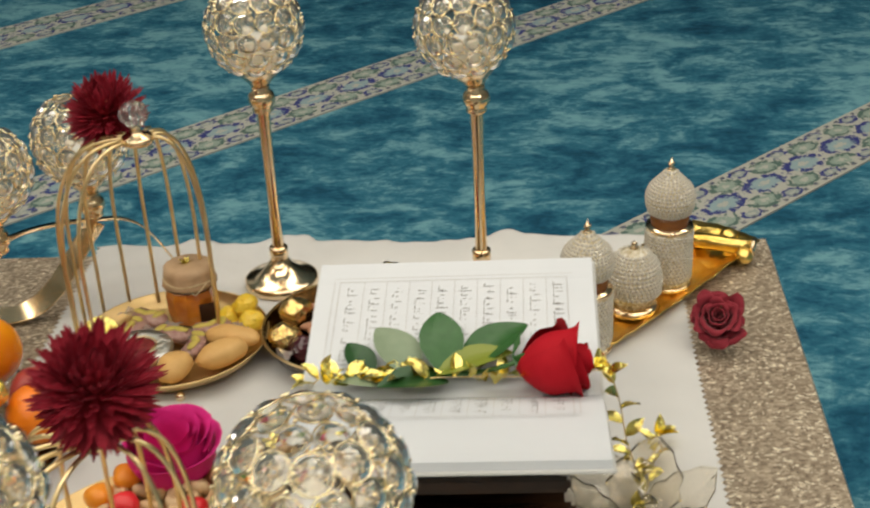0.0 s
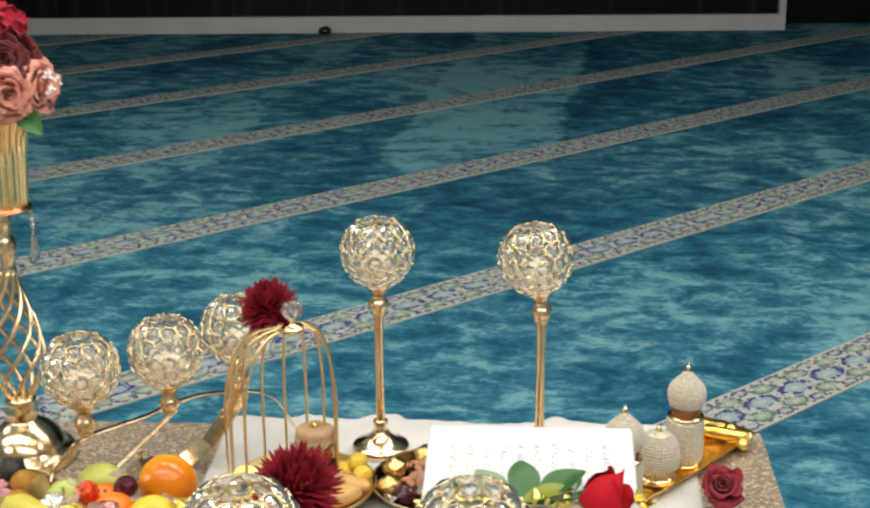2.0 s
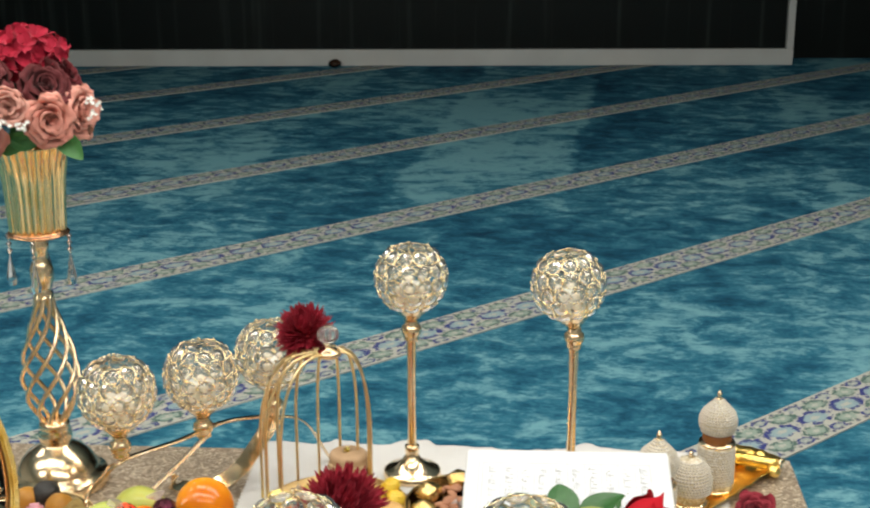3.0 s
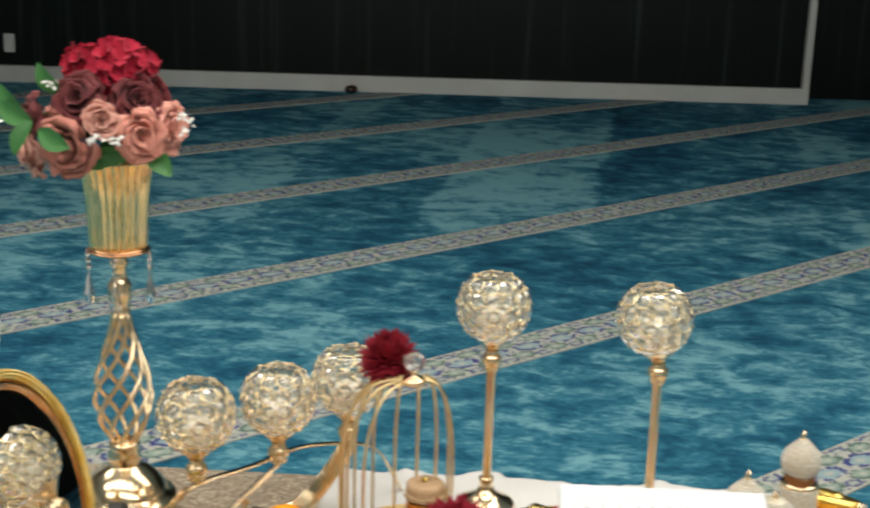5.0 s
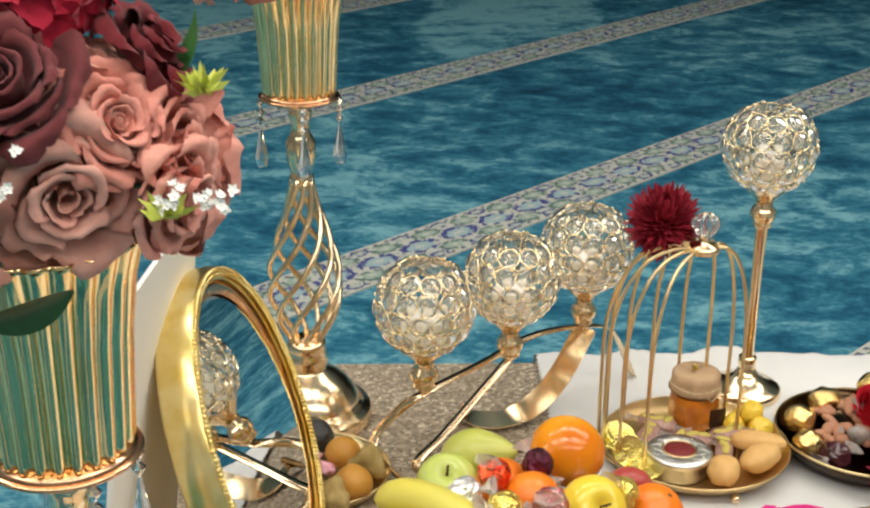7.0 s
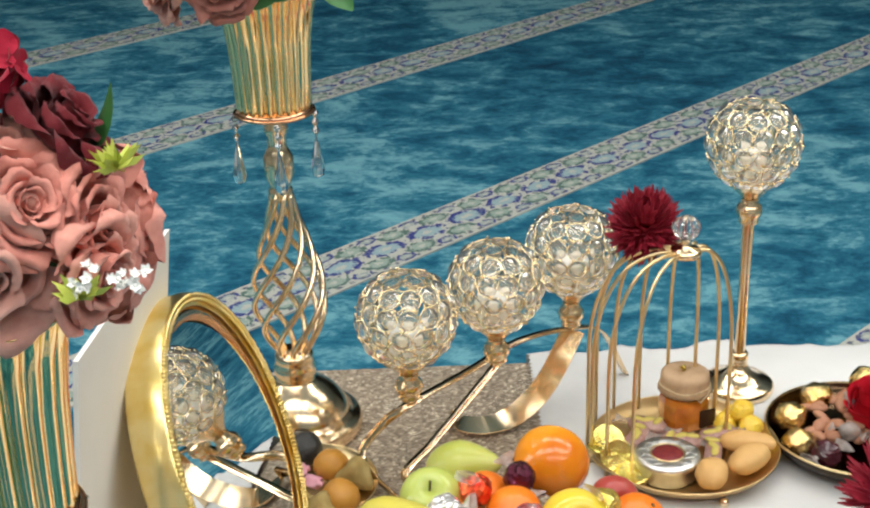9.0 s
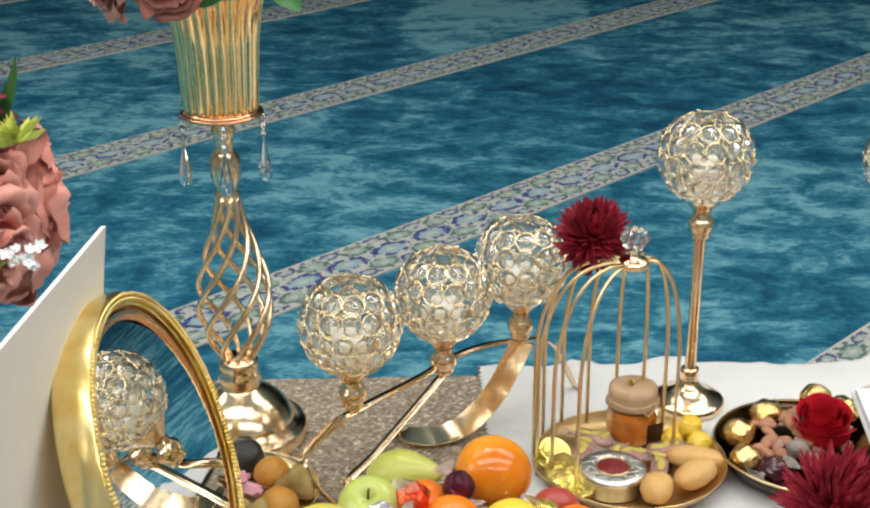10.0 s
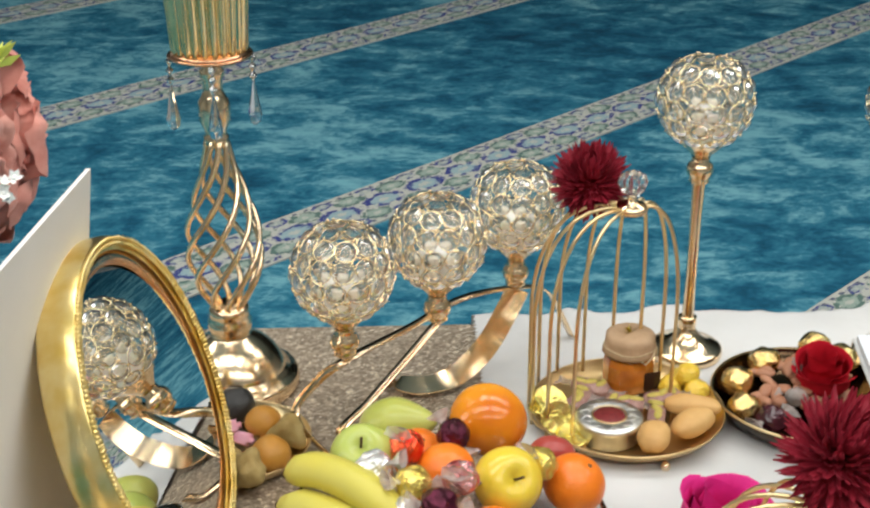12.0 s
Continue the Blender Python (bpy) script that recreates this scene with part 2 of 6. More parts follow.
def bud_bm(r, seed, height=2.0, flare=0.10, petals=9):
    """A half-closed rose: broad petals wrapped round one another, lips turned out a little."""
    rr = random.Random(seed)
    bm = bmesh.new()
    root = bm.verts.new((0, 0, 0))
    for k in range(petals):
        f = k / (petals - 1)
        a0 = k * 2.2 + rr.uniform(-0.2, 0.2)
        size = r * (0.42 + 0.58 * f)
        high = r * height * (1.0 - 0.16 * f) * rr.uniform(0.90, 1.05)
        span = 1.5 + 0.35 * (1 - f)
        ph = rr.uniform(0, 6)
        ox, oy = (rr.uniform(-1, 1) * r * 0.10 * f for _ in range(2))
        prev = None
        for j in range(1, 10):
            v = j / 9
            q = size * math.sin(math.pi / 2 * min(1.0, v * 1.7)) ** 0.75 * (1 - 0.10 * max(0, v - 0.5))
            q += r * flare * (0.3 + f) * max(0.0, (v - 0.78) / 0.22) ** 2
            row = []
            for i in range(11):
                u = 2 * i / 10 - 1
                a = a0 + u * span * (0.75 + 0.25 * v)
                lip = r * 0.05 * math.sin(4 * u + ph) * v * v
                z = high * (v - 0.16 * u * u * v * v - 0.05 * max(0.0, (v - 0.85) / 0.15)) + lip
                row.append(bm.verts.new(((q + lip - 0.06 * r * u * u) * math.cos(a) + ox * v, (q + lip - 0.06 * r * u * u) * math.sin(a) + oy * v, z)))
            for i in range(10):
                if prev is None:
                    bm.faces.new((root, row[i + 1], row[i]))
                else:
                    bm.faces.new((prev[i], prev[i + 1], row[i + 1], row[i]))
            prev = row
    return bm


def facing(at, d, spin=0.0):
    """A pose whose z axis points along d."""
    q = Vector(d).normalized().to_track_quat("Z", "Y").to_matrix().to_4x4()
    return Matrix.Translation(at) @ q @ pose(0, 0, 0, 0, 0, spin)


# ---- materials ----
GOLD = noisy("champagne_gold", (0.93, 0.70, 0.43), (0.98, 0.79, 0.55), 30.0, 0.18, 1.0, 0.02, 0.0006, 60.0)
GOLD_CUP = noisy("rich_polished_gold", (0.93, 0.66, 0.30), (0.98, 0.76, 0.42), 30.0, 0.08, 1.0, 0.02, 0.0006, 60.0)
GOLD_WIRE = noisy("brushed_gold_wire", (0.78, 0.59, 0.29), (0.88, 0.70, 0.40), 60.0, 0.3, 1.0)
GOLD_LEAF = noisy("gilded_foil", (0.84, 0.60, 0.16), (0.97, 0.82, 0.42), 34.0, 0.28, 1.0, 0.22, 0.002, 70.0)
GOLD_CRUMPLE = noisy("crumpled_gold_foil", (0.90, 0.55, 0.10), (0.98, 0.72, 0.25), 40.0, 0.28, 1.0, 0.7, 0.005, 48.0)
GOLD_ROSE = noisy("copper_gold", (0.80, 0.42, 0.24), (0.88, 0.55, 0.33), 40.0, 0.2, 1.0)
CRYSTAL = mat("cut_crystal", (1.0, 0.99, 0.97), 0.02, 0.0, Transmission_Weight=0.96, IOR=1.5)
BEAD = mat("warm_crystal", (1.0, 0.955, 0.86), 0.015, 0.0, Transmission_Weight=0.93, IOR=1.36)
PALE_GOLD = noisy("pale_gold_wire", (0.94, 0.765, 0.47), (0.97, 0.85, 0.60), 60.0, 0.2, 1.0)
GLASS = mat("clear_glass", (0.98, 0.99, 0.99), 0.02, 0.0, Transmission_Weight=1.0, IOR=1.46)
WAX = noisy("white_candle_wax", (0.90, 0.87, 0.79), (0.95, 0.93, 0.88), 40.0, 0.45, Subsurface_Weight=0.25, Subsurface_Radius=(0.01, 0.008, 0.006))
MIRROR = mat("mirror_glass", (0.93, 0.95, 0.95), 0.005, 1.0)
WHITE_BOARD = noisy("white_card", (0.78, 0.75, 0.70), (0.84, 0.81, 0.76), 9.0, 0.6)
PLUM = petal("plum_petal", (0.115, 0.022, 0.026), (0.20, 0.050, 0.052))
PEACH = petal("peach_petal", (0.66, 0.230, 0.180), (0.88, 0.42, 0.335))
DUSTY = petal("dusty_pink_petal", (0.44, 0.155, 0.120), (0.62, 0.27, 0.215))
BLUSH = petal("blush_petal", (0.62, 0.26, 0.205), (0.84, 0.46, 0.375))
WINE = petal("wine_petal", (0.10, 0.008, 0.012), (0.18, 0.020, 0.026))
CRIMSON = petal("crimson_petal", (0.30, 0.006, 0.024), (0.46, 0.020, 0.050))
DAHLIA = noisy("dark_red_dahlia_petal", (0.23, 0.006, 0.018), (0.40, 0.018, 0.042), 45.0, 0.62)
RED_ROSE = varied("red_rose_petal", (0.36, 0.003, 0.011), (0.47, 0.006, 0.018), 0.75, 220.0, 0.25, Specular_IOR_Level=0.2)
MAGENTA = varied("magenta_petal", (0.64, 0.010, 0.20), (0.78, 0.025, 0.28), 0.65, 220.0, 0.25)
LEAF = varied("green_leaf", (0.012, 0.058, 0.014), (0.034, 0.125, 0.030), 0.40, 130.0, 0.3)
LEAF_PALE = varied("pale_leaf_back", (0.20, 0.27, 0.17), (0.27, 0.33, 0.22), 0.55, 130.0, 0.3)
LIME = varied("lime_sprig", (0.40, 0.48, 0.05), (0.55, 0.60, 0.10), 0.6)
BUD = varied("white_bud", (0.80, 0.80, 0.76), (0.86, 0.86, 0.82), 0.6)
DARKWOOD = noisy("dark_lacquered_wood", (0.018, 0.010, 0.007), (0.06, 0.028, 0.014), 12.0, 0.16, 0.0, 0.05, 0.001, 60.0, stretch=(1, 6, 1))
PAPER = noisy("white_paper", (0.63, 0.655, 0.69), (0.68, 0.705, 0.73), 6.0, 0.55)
INK = mat("grey_ink", (0.36, 0.36, 0.36), 0.6)
INK_PALE = mat("pale_grey_ink", (0.57, 0.57, 0.57), 0.6)


def carpet_material():
    m = mat("teal_carpet", (0.02, 0.12, 0.17), 0.95, Specular_IOR_Level=0.15)
    n1 = N(m, "ShaderNodeTexNoise", Scale=6.4, Detail=9.0, Roughness=0.66, Distortion=0.5)
    L(m, coords(m, (1.0, 1.45, 1.0), rz=0.30), n1.inputs[0])
    n2 = N(m, "ShaderNodeTexNoise", Scale=1.1, Detail=4.0, Roughness=0.55, Distortion=0.4)
    L(m, coords(m, (1.0, 0.6, 1.0), rz=-0.5), n2.inputs[0])
    n4 = N(m, "ShaderNodeTexNoise", Scale=34.0, Detail=4.0, Roughness=0.65, Distortion=0.8)
    L(m, coords(m, (1.0, 1.7, 1.0), rz=0.1), n4.inputs[0])
    mix = N(m, "ShaderNodeMath", op="MULTIPLY_ADD")
    L(m, n2.outputs[0], mix.inputs[0])
    mix.inputs[1].default_value = 0.70
    L(m, n1.outputs[0], mix.inputs[2])
    mix2 = N(m, "ShaderNodeMath", op="MULTIPLY_ADD")
    L(m, n4.outputs[0], mix2.inputs[0])
    mix2.inputs[1].default_value = 0.42
    L(m, mix.outputs[0], mix2.inputs[2])
    col = ramp(m, mix2.outputs[0], [(0.60, (0.004, 0.039, 0.079)), (0.715, (0.010, 0.085, 0.149)), (0.81, (0.029, 0.156, 0.234)), (0.92, (0.155, 0.36, 0.42))])
    pv = N(m, "ShaderNodeTexVoronoi", Scale=0.75, Randomness=0.9)
    L(m, coords(m, (1.5, 0.55, 0.0), rz=0.15), pv.inputs[0])
    ps = m.node_tree.nodes.new("ShaderNodeSeparateColor")
    L(m, pv.outputs["Color"], ps.inputs[0])
    mix3 = N(m, "ShaderNodeMath", op="MULTIPLY_ADD")
    L(m, ps.outputs[0], mix3.inputs[0])
    mix3.inputs[1].default_value = 0.075
    L(m, mix2.outputs[0], mix3.inputs[2])
    # vacuum-cleaner lanes beyond the table: laid pile's to-and-fro sheen put into the colour
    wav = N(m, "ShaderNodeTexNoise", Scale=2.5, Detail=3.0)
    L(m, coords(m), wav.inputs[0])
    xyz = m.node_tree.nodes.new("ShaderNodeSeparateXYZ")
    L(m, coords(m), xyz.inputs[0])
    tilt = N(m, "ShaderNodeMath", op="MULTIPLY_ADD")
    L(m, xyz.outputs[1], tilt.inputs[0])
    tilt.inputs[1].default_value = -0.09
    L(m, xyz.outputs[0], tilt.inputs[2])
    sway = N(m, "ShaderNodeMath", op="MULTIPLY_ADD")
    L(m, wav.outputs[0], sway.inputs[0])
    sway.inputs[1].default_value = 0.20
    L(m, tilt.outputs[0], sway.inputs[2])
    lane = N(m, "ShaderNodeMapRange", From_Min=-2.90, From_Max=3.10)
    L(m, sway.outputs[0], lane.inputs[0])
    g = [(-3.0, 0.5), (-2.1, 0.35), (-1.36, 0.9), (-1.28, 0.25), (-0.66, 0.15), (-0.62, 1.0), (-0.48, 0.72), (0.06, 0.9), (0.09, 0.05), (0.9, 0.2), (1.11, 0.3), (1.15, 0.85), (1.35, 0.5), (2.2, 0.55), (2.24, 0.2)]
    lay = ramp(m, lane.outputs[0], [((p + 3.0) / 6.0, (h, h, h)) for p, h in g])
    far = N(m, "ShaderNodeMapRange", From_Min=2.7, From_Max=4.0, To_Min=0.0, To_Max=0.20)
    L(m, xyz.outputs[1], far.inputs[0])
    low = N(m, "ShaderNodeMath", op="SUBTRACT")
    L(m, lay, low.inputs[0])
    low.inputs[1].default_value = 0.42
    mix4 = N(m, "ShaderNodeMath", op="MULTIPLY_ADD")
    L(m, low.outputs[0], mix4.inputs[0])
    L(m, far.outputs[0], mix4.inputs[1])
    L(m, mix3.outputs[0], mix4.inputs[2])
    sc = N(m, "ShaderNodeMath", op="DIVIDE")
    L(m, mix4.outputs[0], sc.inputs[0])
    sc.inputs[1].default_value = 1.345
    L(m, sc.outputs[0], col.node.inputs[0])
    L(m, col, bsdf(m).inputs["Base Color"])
    n3 = N(m, "ShaderNodeTexNoise", Scale=420.0, Detail=2.0)
    L(m, coords(m), n3.inputs[0])
    add_bump(m, n3.outputs[0], 0.6, 0.004)
    return m


def border_material():
    """Woven tile pattern: a chain of blue and green medallions on cream, ticked edges."""
    m = mat("woven_tile_border", (0.4, 0.4, 0.3), 0.95, Specular_IOR_Level=0.15)
    sep = m.node_tree.nodes.new("ShaderNodeSeparateXYZ")
    L(m, coords(m), sep.inputs[0])

    def op(kind, a, b=None, c=None):
        n = N(m, "ShaderNodeMath", op=kind)
        for k, val in enumerate((a, b, c)):
            if val is None:
                continue
            if isinstance(val, (int, float)):
                n.inputs[k].default_value = val
            else:
                L(m, val, n.inputs[k])
        return n.outputs[0]

    def blend(fac, a, b):
        n = m.node_tree.nodes.new("ShaderNodeMix")
        n.data_type = "RGBA"
        L(m, fac, n.inputs[0])
        for k, val in ((6, a), (7, b)):
            if isinstance(val, tuple):
                n.inputs[k].default_value = (*val, 1)
            else:
                L(m, val, n.inputs[k])
        return n.outputs[2]

    def medallions(shift, vy, size):
        u = op("SUBTRACT", op("FRACT", op("ADD", op("DIVIDE", sep.outputs[0], 0.13), shift)), 0.5)
        du = op("ABSOLUTE", op("MULTIPLY", u, 0.13 / size / 1.25))
        dv = op("ABSOLUTE", op("DIVIDE", op("SUBTRACT", sep.outputs[1], vy), size * 0.72))
        return op("MAXIMUM", op("MAXIMUM", du, dv), op("MULTIPLY", op("ADD", du, dv), 0.72))

    cream, blue, green, pale = (0.435, 0.435, 0.385), (0.042, 0.052, 0.19), (0.09, 0.15, 0.13), (0.27, 0.37, 0.39)
    wob = N(m, "ShaderNodeTexNoise", Scale=150.0, Detail=2.0)
    L(m, coords(m), wob.inputs[0])
    fuzz = op("SUBTRACT", wob.outputs[0], 0.5)
    patch = N(m, "ShaderNodeTexNoise", Scale=45.0, Detail=1.0)
    L(m, coords(m), patch.inputs[0])
    col = cream
    # a middle chain of blue-rimmed ovals, and green-rimmed ones between them on both sides
    for row, tone, edge in (([(0.0, 0.0)], pale, blue), ([(0.5, 0.046), (0.5, -0.046)], (0.27, 0.34, 0.29), green), ([(0.0, 0.064), (0.0, -0.064)], (0.30, 0.34, 0.32), blue)):
        d = None
        for shift, vy in row:
            one = medallions(shift, vy, 0.045 if vy == 0.0 else 0.034 if abs(vy) < 0.05 else 0.022)
            d = one if d is None else op("MINIMUM", d, one)
        d = op("ADD", d, op("MULTIPLY", fuzz, 0.9))
        broken = op("MULTIPLY", op("LESS_THAN", d, 1.0), op("GREATER_THAN", patch.outputs[0], 0.42))
        col = blend(broken, col, edge)
        col = blend(op("LESS_THAN", d, 0.66), col, tone)
        col = blend(op("LESS_THAN", d, 0.24), col, cream)
    tick = op("MULTIPLY", op("LESS_THAN", op("ABSOLUTE", op("SUBTRACT", op("ABSOLUTE", sep.outputs[1]), 0.0750)), 0.0045), op("GREATER_THAN", op("ADD", op("SINE", op("MULTIPLY", sep.outputs[0], 190.0)), op("MULTIPLY", fuzz, 3.0)), 0.45))
    col = blend(tick, col, (0.10, 0.11, 0.15))
    L(m, col, bsdf(m).inputs["Base Color"])
    n3 = N(m, "ShaderNodeTexNoise", Scale=420.0, Detail=2.0)
    L(m, coords(m), n3.inputs[0])
    add_bump(m, n3.outputs[0], 0.6, 0.003)
    return m


def sequin_material():
    """Glitter cloth: short metallic stitches in uneven rows, a few glints painted as paler stitches."""
    m = mat("beige_glitter_fabric", (0.42, 0.34, 0.27), 0.40, 0.35)
    wob = N(m, "ShaderNodeTexNoise", Scale=30.0, Detail=2.0)
    L(m, coords(m), wob.inputs[0])
    add = N(m, "ShaderNodeMixRGB", blend="ADD", Fac=0.012)
    L(m, coords(m), add.inputs[1])
    L(m, wob.outputs["Color"], add.inputs[2])
    stretch = m.node_tree.nodes.new("ShaderNodeMapping")
    stretch.inputs["Scale"].default_value = (0.62, 1.0, 0.8)
    L(m, add.outputs[0], stretch.inputs[0])
    vo = N(m, "ShaderNodeTexVoronoi", Scale=400.0, Randomness=0.75)
    L(m, stretch.outputs[0], vo.inputs[0])
    s = m.node_tree.nodes.new("ShaderNodeSeparateColor")
    L(m, vo.outputs["Color"], s.inputs[0])
    L(m, ramp(m, s.outputs[0], [(0.0, (0.22, 0.165, 0.115)), (0.5, (0.42, 0.335, 0.245)), (0.86, (0.58, 0.475, 0.355)), (1.0, (0.95, 0.86, 0.68))]), bsdf(m).inputs["Base Color"])
    add_bump(m, s.outputs[1], 0.7, 0.0012)
    return m


CARPET, BORDER, SEQUIN = carpet_material(), border_material(), sequin_material()
CLOTH = noisy("off_white_cotton", (0.57, 0.565, 0.55), (0.65, 0.645, 0.63), 7.0, 0.85, 0.0, 0.35, 0.004, 26.0)
PLASTER = noisy("white_plaster", (0.66, 0.63, 0.58), (0.72, 0.69, 0.64), 1.5, 0.8, 0.0, 0.1, 0.002, 40.0)
PAINT = noisy("grey_white_paint", (0.55, 0.55, 0.53), (0.64, 0.64, 0.62), 3.0, 0.5)
CEILING_PAINT = noisy("ceiling_paint", (0.70, 0.68, 0.64), (0.74, 0.72, 0.68), 2.0, 0.85)
# pale upright streaks in the glass colour stand in for faint reflections
BLACKGLASS = noisy("black_window_glass", (0.002, 0.004, 0.0035), (0.030, 0.042, 0.036), 14.0, 0.35, 0.0, stretch=(1.0, 1.0, 0.03), lo=0.56, hi=0.80, Specular_IOR_Level=0.25)

# ---- hall ----
RX, RY0 = 7.5, -6.5
SA, SO, SS, WA, WO = 0.7680, 0.2196, 1.0565, 0.0653, 7.0317


def setting(name, bm, material, m=None, smooth=False):
    return single(name, bm, material, "", "", m or Matrix(), "", smooth, "structure")


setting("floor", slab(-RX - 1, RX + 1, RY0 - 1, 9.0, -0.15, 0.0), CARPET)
along, across = Vector((math.cos(SA), math.sin(SA), 0)), Vector((-math.sin(SA), math.cos(SA), 0))
for k in range(-6, 11):
    c = across * (SO + k * SS - 0.012)
    bm = slab(-11, 11, -0.086, 0.086, 0.0, 0.004)
    setting("trim", bm, BORDER, Matrix.Translation(c + along * (2.0 - 0.7 * k)) @ Matrix.Rotation(SA, 4, "Z"))

WALLM = Matrix.Translation(Vector((-math.sin(WA), math.cos(WA), 0)) * WO) @ Matrix.Rotation(WA, 4, "Z")
WX = 2.475                                    # where the glazed front ends
setting("wall_north", slab(-9, 9, 0.06, 0.25, 0, CEIL), BLACKGLASS, WALLM @ Matrix.Translation((0, 0.25, 0)))
win = thing("window_1", "", "", m=WALLM)
tagged(win, kind="structure")
part("pane", slab(-9, WX - 0.045, 0.03, 0.05, 0.10, CEIL), BLACKGLASS, win, smooth=False)
part("sill", slab(-9, WX, -0.02, 0.06, 0.0, 0.105, 0.004), PAINT, win, "grey-white painted plinth strip", smooth=False)
part("window_frame", slab(WX - 0.045, WX, -0.015, 0.06, 0.105, CEIL, 0.004), PAINT, win, "grey-white upright frame", smooth=False)
setting("wall_south", slab(-RX, RX, RY0 - 0.2, RY0, 0, CEIL), PLASTER)
setting("wall_west", slab(-RX - 0.2, -RX, RY0, 8.2, 0, CEIL), PLASTER)
setting("wall_east", slab(RX, RX + 0.2, RY0, 8.2, 0, CEIL), PLASTER)
setting("ceiling", slab(-RX - 0.2, RX + 0.2, RY0 - 0.2, 8.4, CEIL, CEIL + 0.2), CEILING_PAINT)
pil = slab(-0.28, 0.28, -0.28, 0.28, 0, CEIL - 0.004, 0.03)
setting("pillar", pil, noisy("white_pillar_paint", (0.76, 0.77, 0.80), (0.82, 0.83, 0.85), 2.0, 0.6), pose(-2.965, 3.15, 0, 0, 0, 26))

sw = thing("wall_socket", "small white plastic socket plate on dark glass", "socket", m=WALLM @ pose(-2.80, 0.03, 0.25))
part("plate", slab(-0.035, 0.035, -0.012, 0.0, -0.06, 0.06, 0.004), PAINT, sw, smooth=False)
single("door_stop", ball(0.045, 14, 8, 0.6, 0.2, 30), DARKWOOD, "small dark lump lying at the foot of the wall", "door stop", WALLM @ pose(-0.55, -0.08, 0.027))

# ---- table and cloths ----
TX0, TX1, TY0, TY1 = -0.715, 0.580, -1.02, 0.092
table = thing("low_table", "low rectangular table draped in beige glitter fabric", "table")
part("tabletop", slab(TX0 + 0.004, TX1 - 0.045, TY0 + 0.004, TY1 - 0.004, H - 0.04, H - 0.004, 0.004), DARKWOOD, table, smooth=False)
for lx in (TX0 + 0.06, TX1 - 0.10):
    for ly in (TY0 + 0.06, TY1 - 0.06):
        part("leg", slab(lx - 0.025, lx + 0.025, ly - 0.025, ly + 0.025, 0.0, H - 0.04, 0.003), DARKWOOD, table, smooth=False)


def drape():
    """Glitter cloth: a flat top with skirts that wave a little as they fall."""
    bm = bmesh.new()
    loop = []
    nx, ny = 60, 50
    for i in range(nx):
        loop.append((TX0 + (TX1 - TX0) * i / nx, TY0, 0, -1))
    for i in range(ny):
        loop.append((TX1, TY0 + (TY1 - TY0) * i / ny, 1, 0))
    for i in range(nx):
        loop.append((TX1 - (TX1 - TX0) * i / nx, TY1, 0, 1))
    for i in range(ny):
        loop.append((TX0, TY1 - (TY1 - TY0) * i / ny, -1, 0))
    rows = []
    for t in (0.0, 0.015, 0.06, 0.2, 0.5, 0.85, 1.0):
        z = H - t * (H - 0.012)
        row = []
        for k, (x, y, ax, ay) in enumerate(loop):
            o = (0.006 * min(1, t * 30) + 0.02 * t) + 0.022 * t * math.sin(k * 0.42 + 1.3 * math.sin(k * 0.11))
            skew = (0.004 + 0.036 * (y - 0.09)) * (x - TX0) / (TX1 - TX0)
            row.append(bm.verts.new((x + skew + ax * o, y + ay * o, z)))
        rows.append(row)
    bm.faces.new(rows[0])
    n = len(loop)
    for a, b in zip(rows, rows[1:]):
        for i in range(n):
            j = (i + 1) % n
            bm.faces.new((a[j], a[i], b[i], b[j]))
    bmesh.ops.recalc_face_normals(bm, faces=bm.faces[:])
    return bm


single("glitter_tablecloth", drape(), SEQUIN, "beige brown glitter tablecloth hanging to the floor", "tablecloth", Matrix(), smooth=False)


